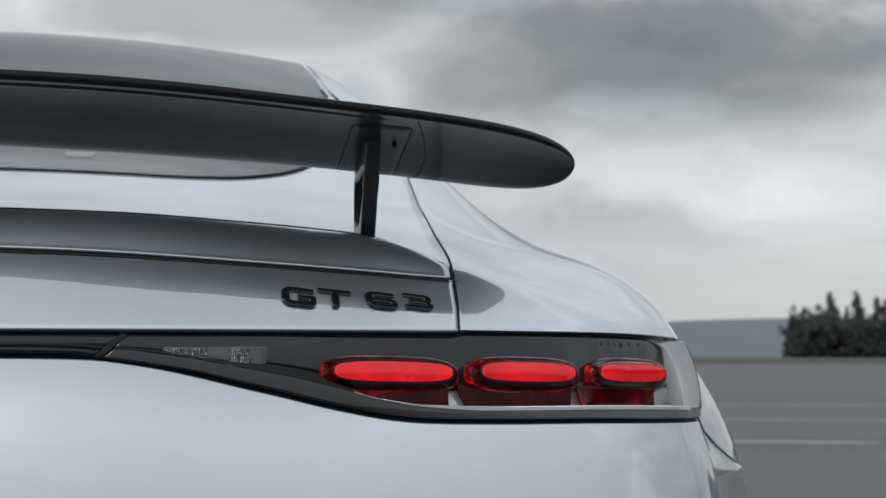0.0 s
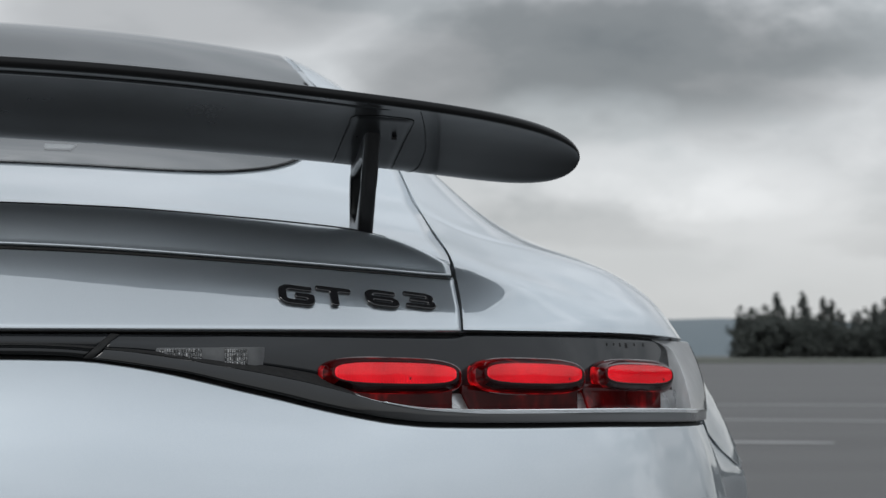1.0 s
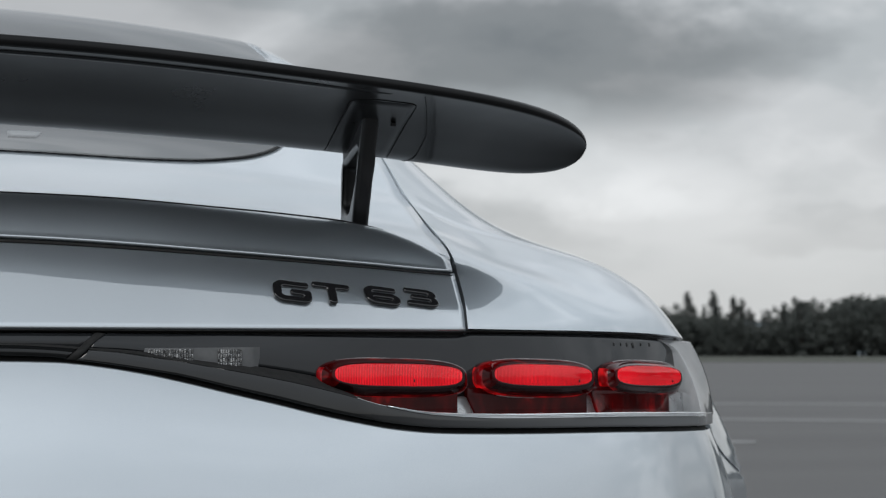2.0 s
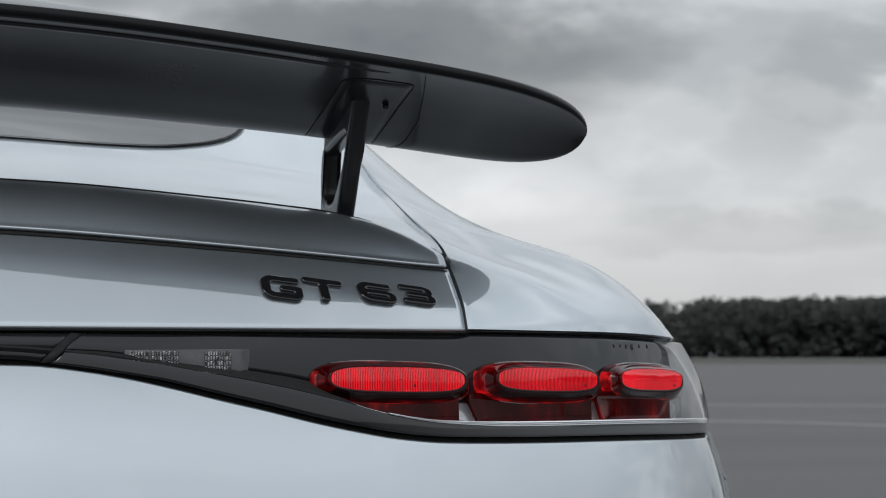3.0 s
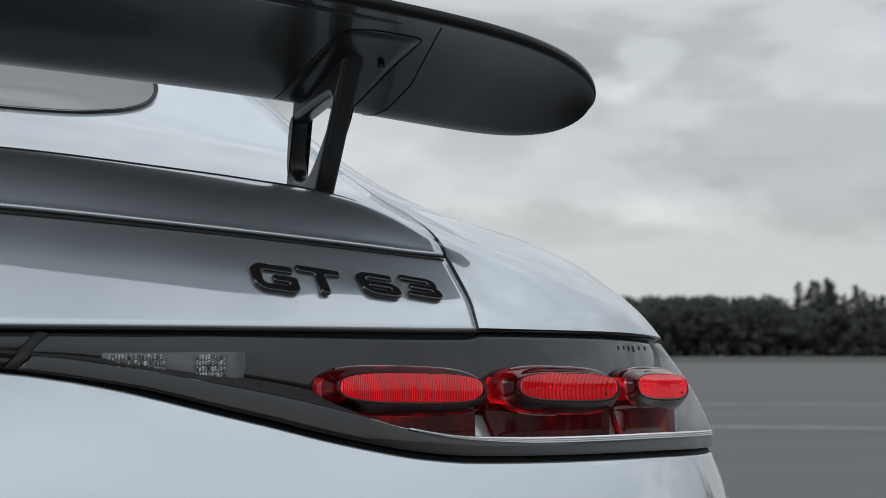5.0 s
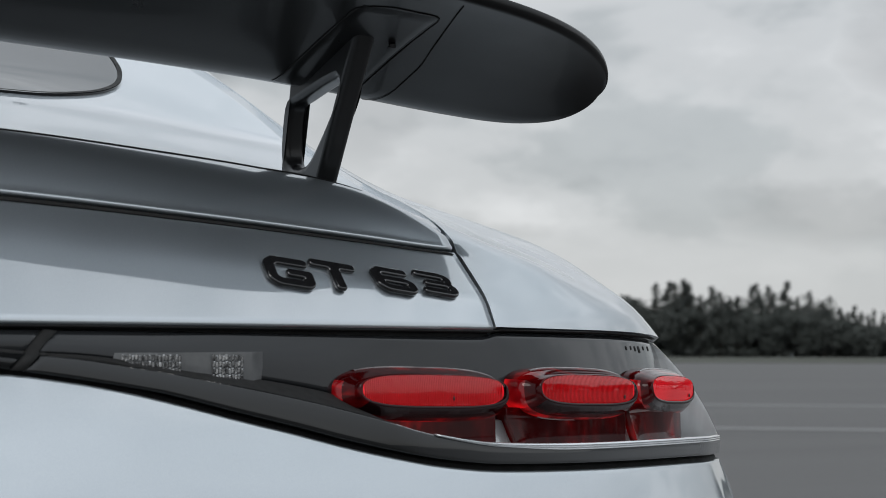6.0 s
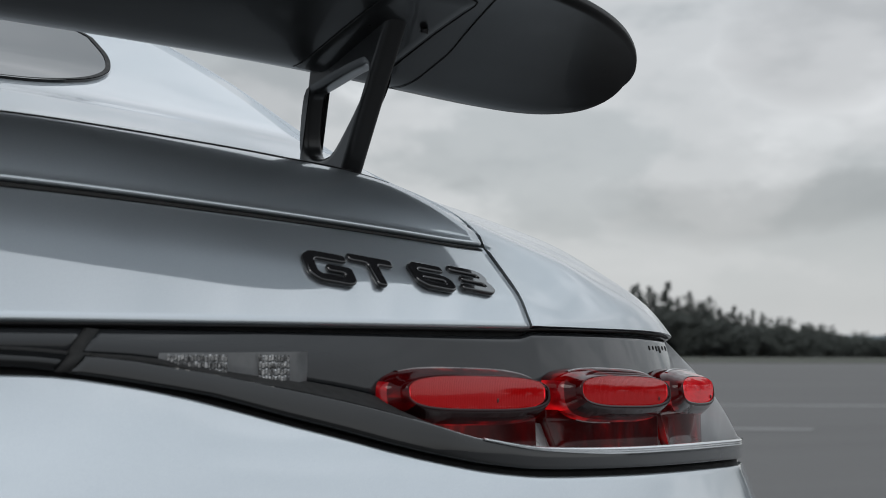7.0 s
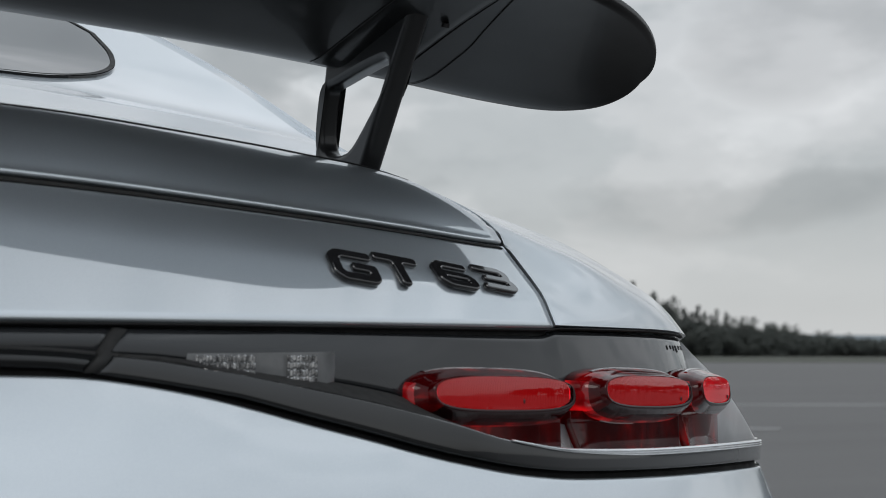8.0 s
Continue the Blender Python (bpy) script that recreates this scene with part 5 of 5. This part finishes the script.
def leaf_clump(verts, faces, c, size, rng, n=7, fine=1.0):
    """A handful of crossing leafy blades round a point."""
    for _ in range(n):
        d = Vector((rng.gauss(0, 1), rng.gauss(0, 1), rng.gauss(0, 0.7))).normalized()
        e = d.cross(Vector((rng.gauss(0, 1), rng.gauss(0, 1), rng.gauss(0, 1)))).normalized()
        p = Vector(c) + Vector((rng.gauss(0, 0.35), rng.gauss(0, 0.35), rng.gauss(0, 0.3))) * size
        b = len(verts)
        l, w = fine * size * rng.uniform(0.45, 0.8), fine * size * rng.uniform(0.22, 0.4)
        verts += [p - d * l, p + e * w, p + d * l, p - e * w]
        faces.append((b, b + 1, b + 2, b + 3))


def limb(verts, faces, a, b, r0, r1, n=6):
    a, b = Vector(a), Vector(b)
    d = (b - a).normalized()
    e = d.orthogonal().normalized()
    f = d.cross(e)
    s = len(verts)
    for p, r in ((a, r0), (b, r1)):
        for k in range(n):
            t = 2 * math.pi * k / n
            verts.append(p + e * (r * math.cos(t)) + f * (r * math.sin(t)))
    for k in range(n):
        faces.append((s + k, s + (k + 1) % n, s + n + (k + 1) % n, s + n + k))


def build_tree(kind, seed):
    rng = random.Random(seed)
    tree = new("conifer_tree" if kind == "conifer" else "broadleaf_tree")
    tv, tf, lv, lf = [], [], [], []
    h = 10.0
    if kind == "conifer":
        limb(tv, tf, (0, 0, 0), (0.1, 0, h * 0.97), 0.20, 0.03)
        for i in range(46):
            z = 1.0 + (h - 1.2) * (i / 45) ** 0.9
            reach = (h - z) * 0.30 * rng.uniform(0.65, 1.2) + 0.22
            a = rng.uniform(0, 2 * math.pi)
            tip = (reach * math.cos(a), reach * math.sin(a), z - 0.18 * reach)
            limb(tv, tf, (0, 0, z), tip, 0.045, 0.01, 4)
            for k in range(3):
                s = 0.35 + 0.33 * k
                leaf_clump(lv, lf, (tip[0] * s, tip[1] * s, z - 0.18 * reach * s), (0.70 - 0.1 * k) * (0.52 + 0.48 * (h - z) / h), rng, 11, 0.7)
        leaf_clump(lv, lf, (0, 0, h - 0.1), 0.18, rng, 6)
    else:
        limb(tv, tf, (0, 0, 0), (0.15, 0.1, h * 0.45), 0.24, 0.15)
        for i in range(26):
            a, b = rng.uniform(0, 2 * math.pi), rng.uniform(0.1, 1.35)
            reach = rng.uniform(2.0, 4.2)
            s = (0.1, 0.05, h * rng.uniform(0.16, 0.45))
            tip = (s[0] + reach * math.cos(a) * math.cos(b) * 0.85, s[1] + reach * math.sin(a) * math.cos(b) * 0.85, min(h, s[2] + reach * math.sin(b) * 1.25 + 0.7))
            limb(tv, tf, s, tip, 0.08, 0.015, 4)
            for k in range(5):
                q = [s[j] + (tip[j] - s[j]) * (0.40 + 0.16 * k) + rng.gauss(0, 0.3) for j in range(3)]
                leaf_clump(lv, lf, q, rng.uniform(0.7, 1.0), rng, 15, 0.55)
    link_mesh("trunk", tv, tf, BARK, tree)
    link_mesh("crown", lv, lf, NEEDLE if kind == "conifer" else LEAF, tree, smooth=False)
    tagged(tree, "dark green conifer at the edge of the airfield" if kind == "conifer" else "dark leafy tree in the wood beyond the apron", "tree", "trees along the airfield")
    return tree


protos = [build_tree("conifer", 1), build_tree("conifer", 2), build_tree("broad", 3), build_tree("broad", 4), build_tree("broad", 5)]
# height of the tree tops over the horizon, in degrees, by bearing
top_deg = pchip([10, 19.2, 19.65, 20.4, 22.2, 22.7, 24, 26, 30, 36, 37.2, 38.4, 40.2, 41.8, 43, 45, 47.5, 52, 60], [0.2, 0.3, 1.2, 1.75, 1.8, 1.35, 1.7, 1.75, 1.8, 1.8, 2.35, 1.95, 2.1, 1.6, 1.3, 0.95, 0.62, 0.8, 1.2])
rng = random.Random(11)
count = 0
az = 19.7
while az < 52:
    spiky = 36.3 < az < 43.5 or az < 24.5
    for row in range(2 if az < 45 else 1):
        a = az + rng.uniform(-0.15, 0.15)
        d = 620 + 36 * row + rng.uniform(0, 20)
        want = float(top_deg(a)[0]) * (rng.uniform(0.86, 1.06) if spiky else rng.uniform(0.96, 1.02)) * (1.0 if row else 0.93)
        hh = d * math.tan(radians(max(want, 0.3))) + 0.85
        con = rng.random() < (0.75 if spiky else 0.0)
        base = protos[rng.randrange(2)] if con else protos[2 + rng.randrange(3)]
        k = hh / 10.3
        wk = k * (rng.uniform(0.95, 1.3) if con else rng.uniform(0.95, 1.3))
        p = polar(a, d)
        m = Matrix.Translation(p) @ Matrix.Rotation(rng.uniform(0, 6.28), 4, "Z") @ Matrix.Diagonal((wk, wk, k, 1))
        if count < len(protos):
            base = protos[count]
            base.matrix_basis = m
        else:
            c = copy_thing(base, Matrix())
            c.matrix_basis = m
        count += 1
    az += rng.uniform(0.24, 0.40) if az < 45 else rng.uniform(0.5, 0.9)
# unseen trees beside the car, added for a dark reflection in the fender
az = 56.0
while az < 116:
    d = 96 + rng.uniform(0, 14)
    base = protos[rng.randrange(5)]
    k = rng.uniform(0.85, 1.12)
    tree = copy_thing(base, Matrix())
    tree.matrix_basis = Matrix.Translation(polar(az + rng.uniform(-0.3, 0.3), d)) @ Matrix.Rotation(rng.uniform(0, 6.28), 4, "Z") @ Matrix.Diagonal((k * 1.15, k * 1.15, k, 1))
    az += rng.uniform(0.9, 1.5)
# undergrowth that closes the wood below the crowns
rng = random.Random(21)
verts, faces = [], []
for i in range(9500):
    a = rng.uniform(19.65, 52)
    d = rng.uniform(610, 690)
    hmax = d * math.tan(radians(max(float(top_deg(a)[0]), 0.3))) * (0.92 if 25 < a < 36 else 0.60)
    p = polar(a, d, rng.uniform(0.4, max(1.4, hmax)))
    leaf_clump(verts, faces, p, rng.uniform(1.6, 2.6), rng, 14, 0.72)
wood = link_mesh("undergrowth", verts, faces, LEAF, None, smooth=False)
tagged(wood, "dense dark undergrowth between the trees", "undergrowth", kind="stuff")
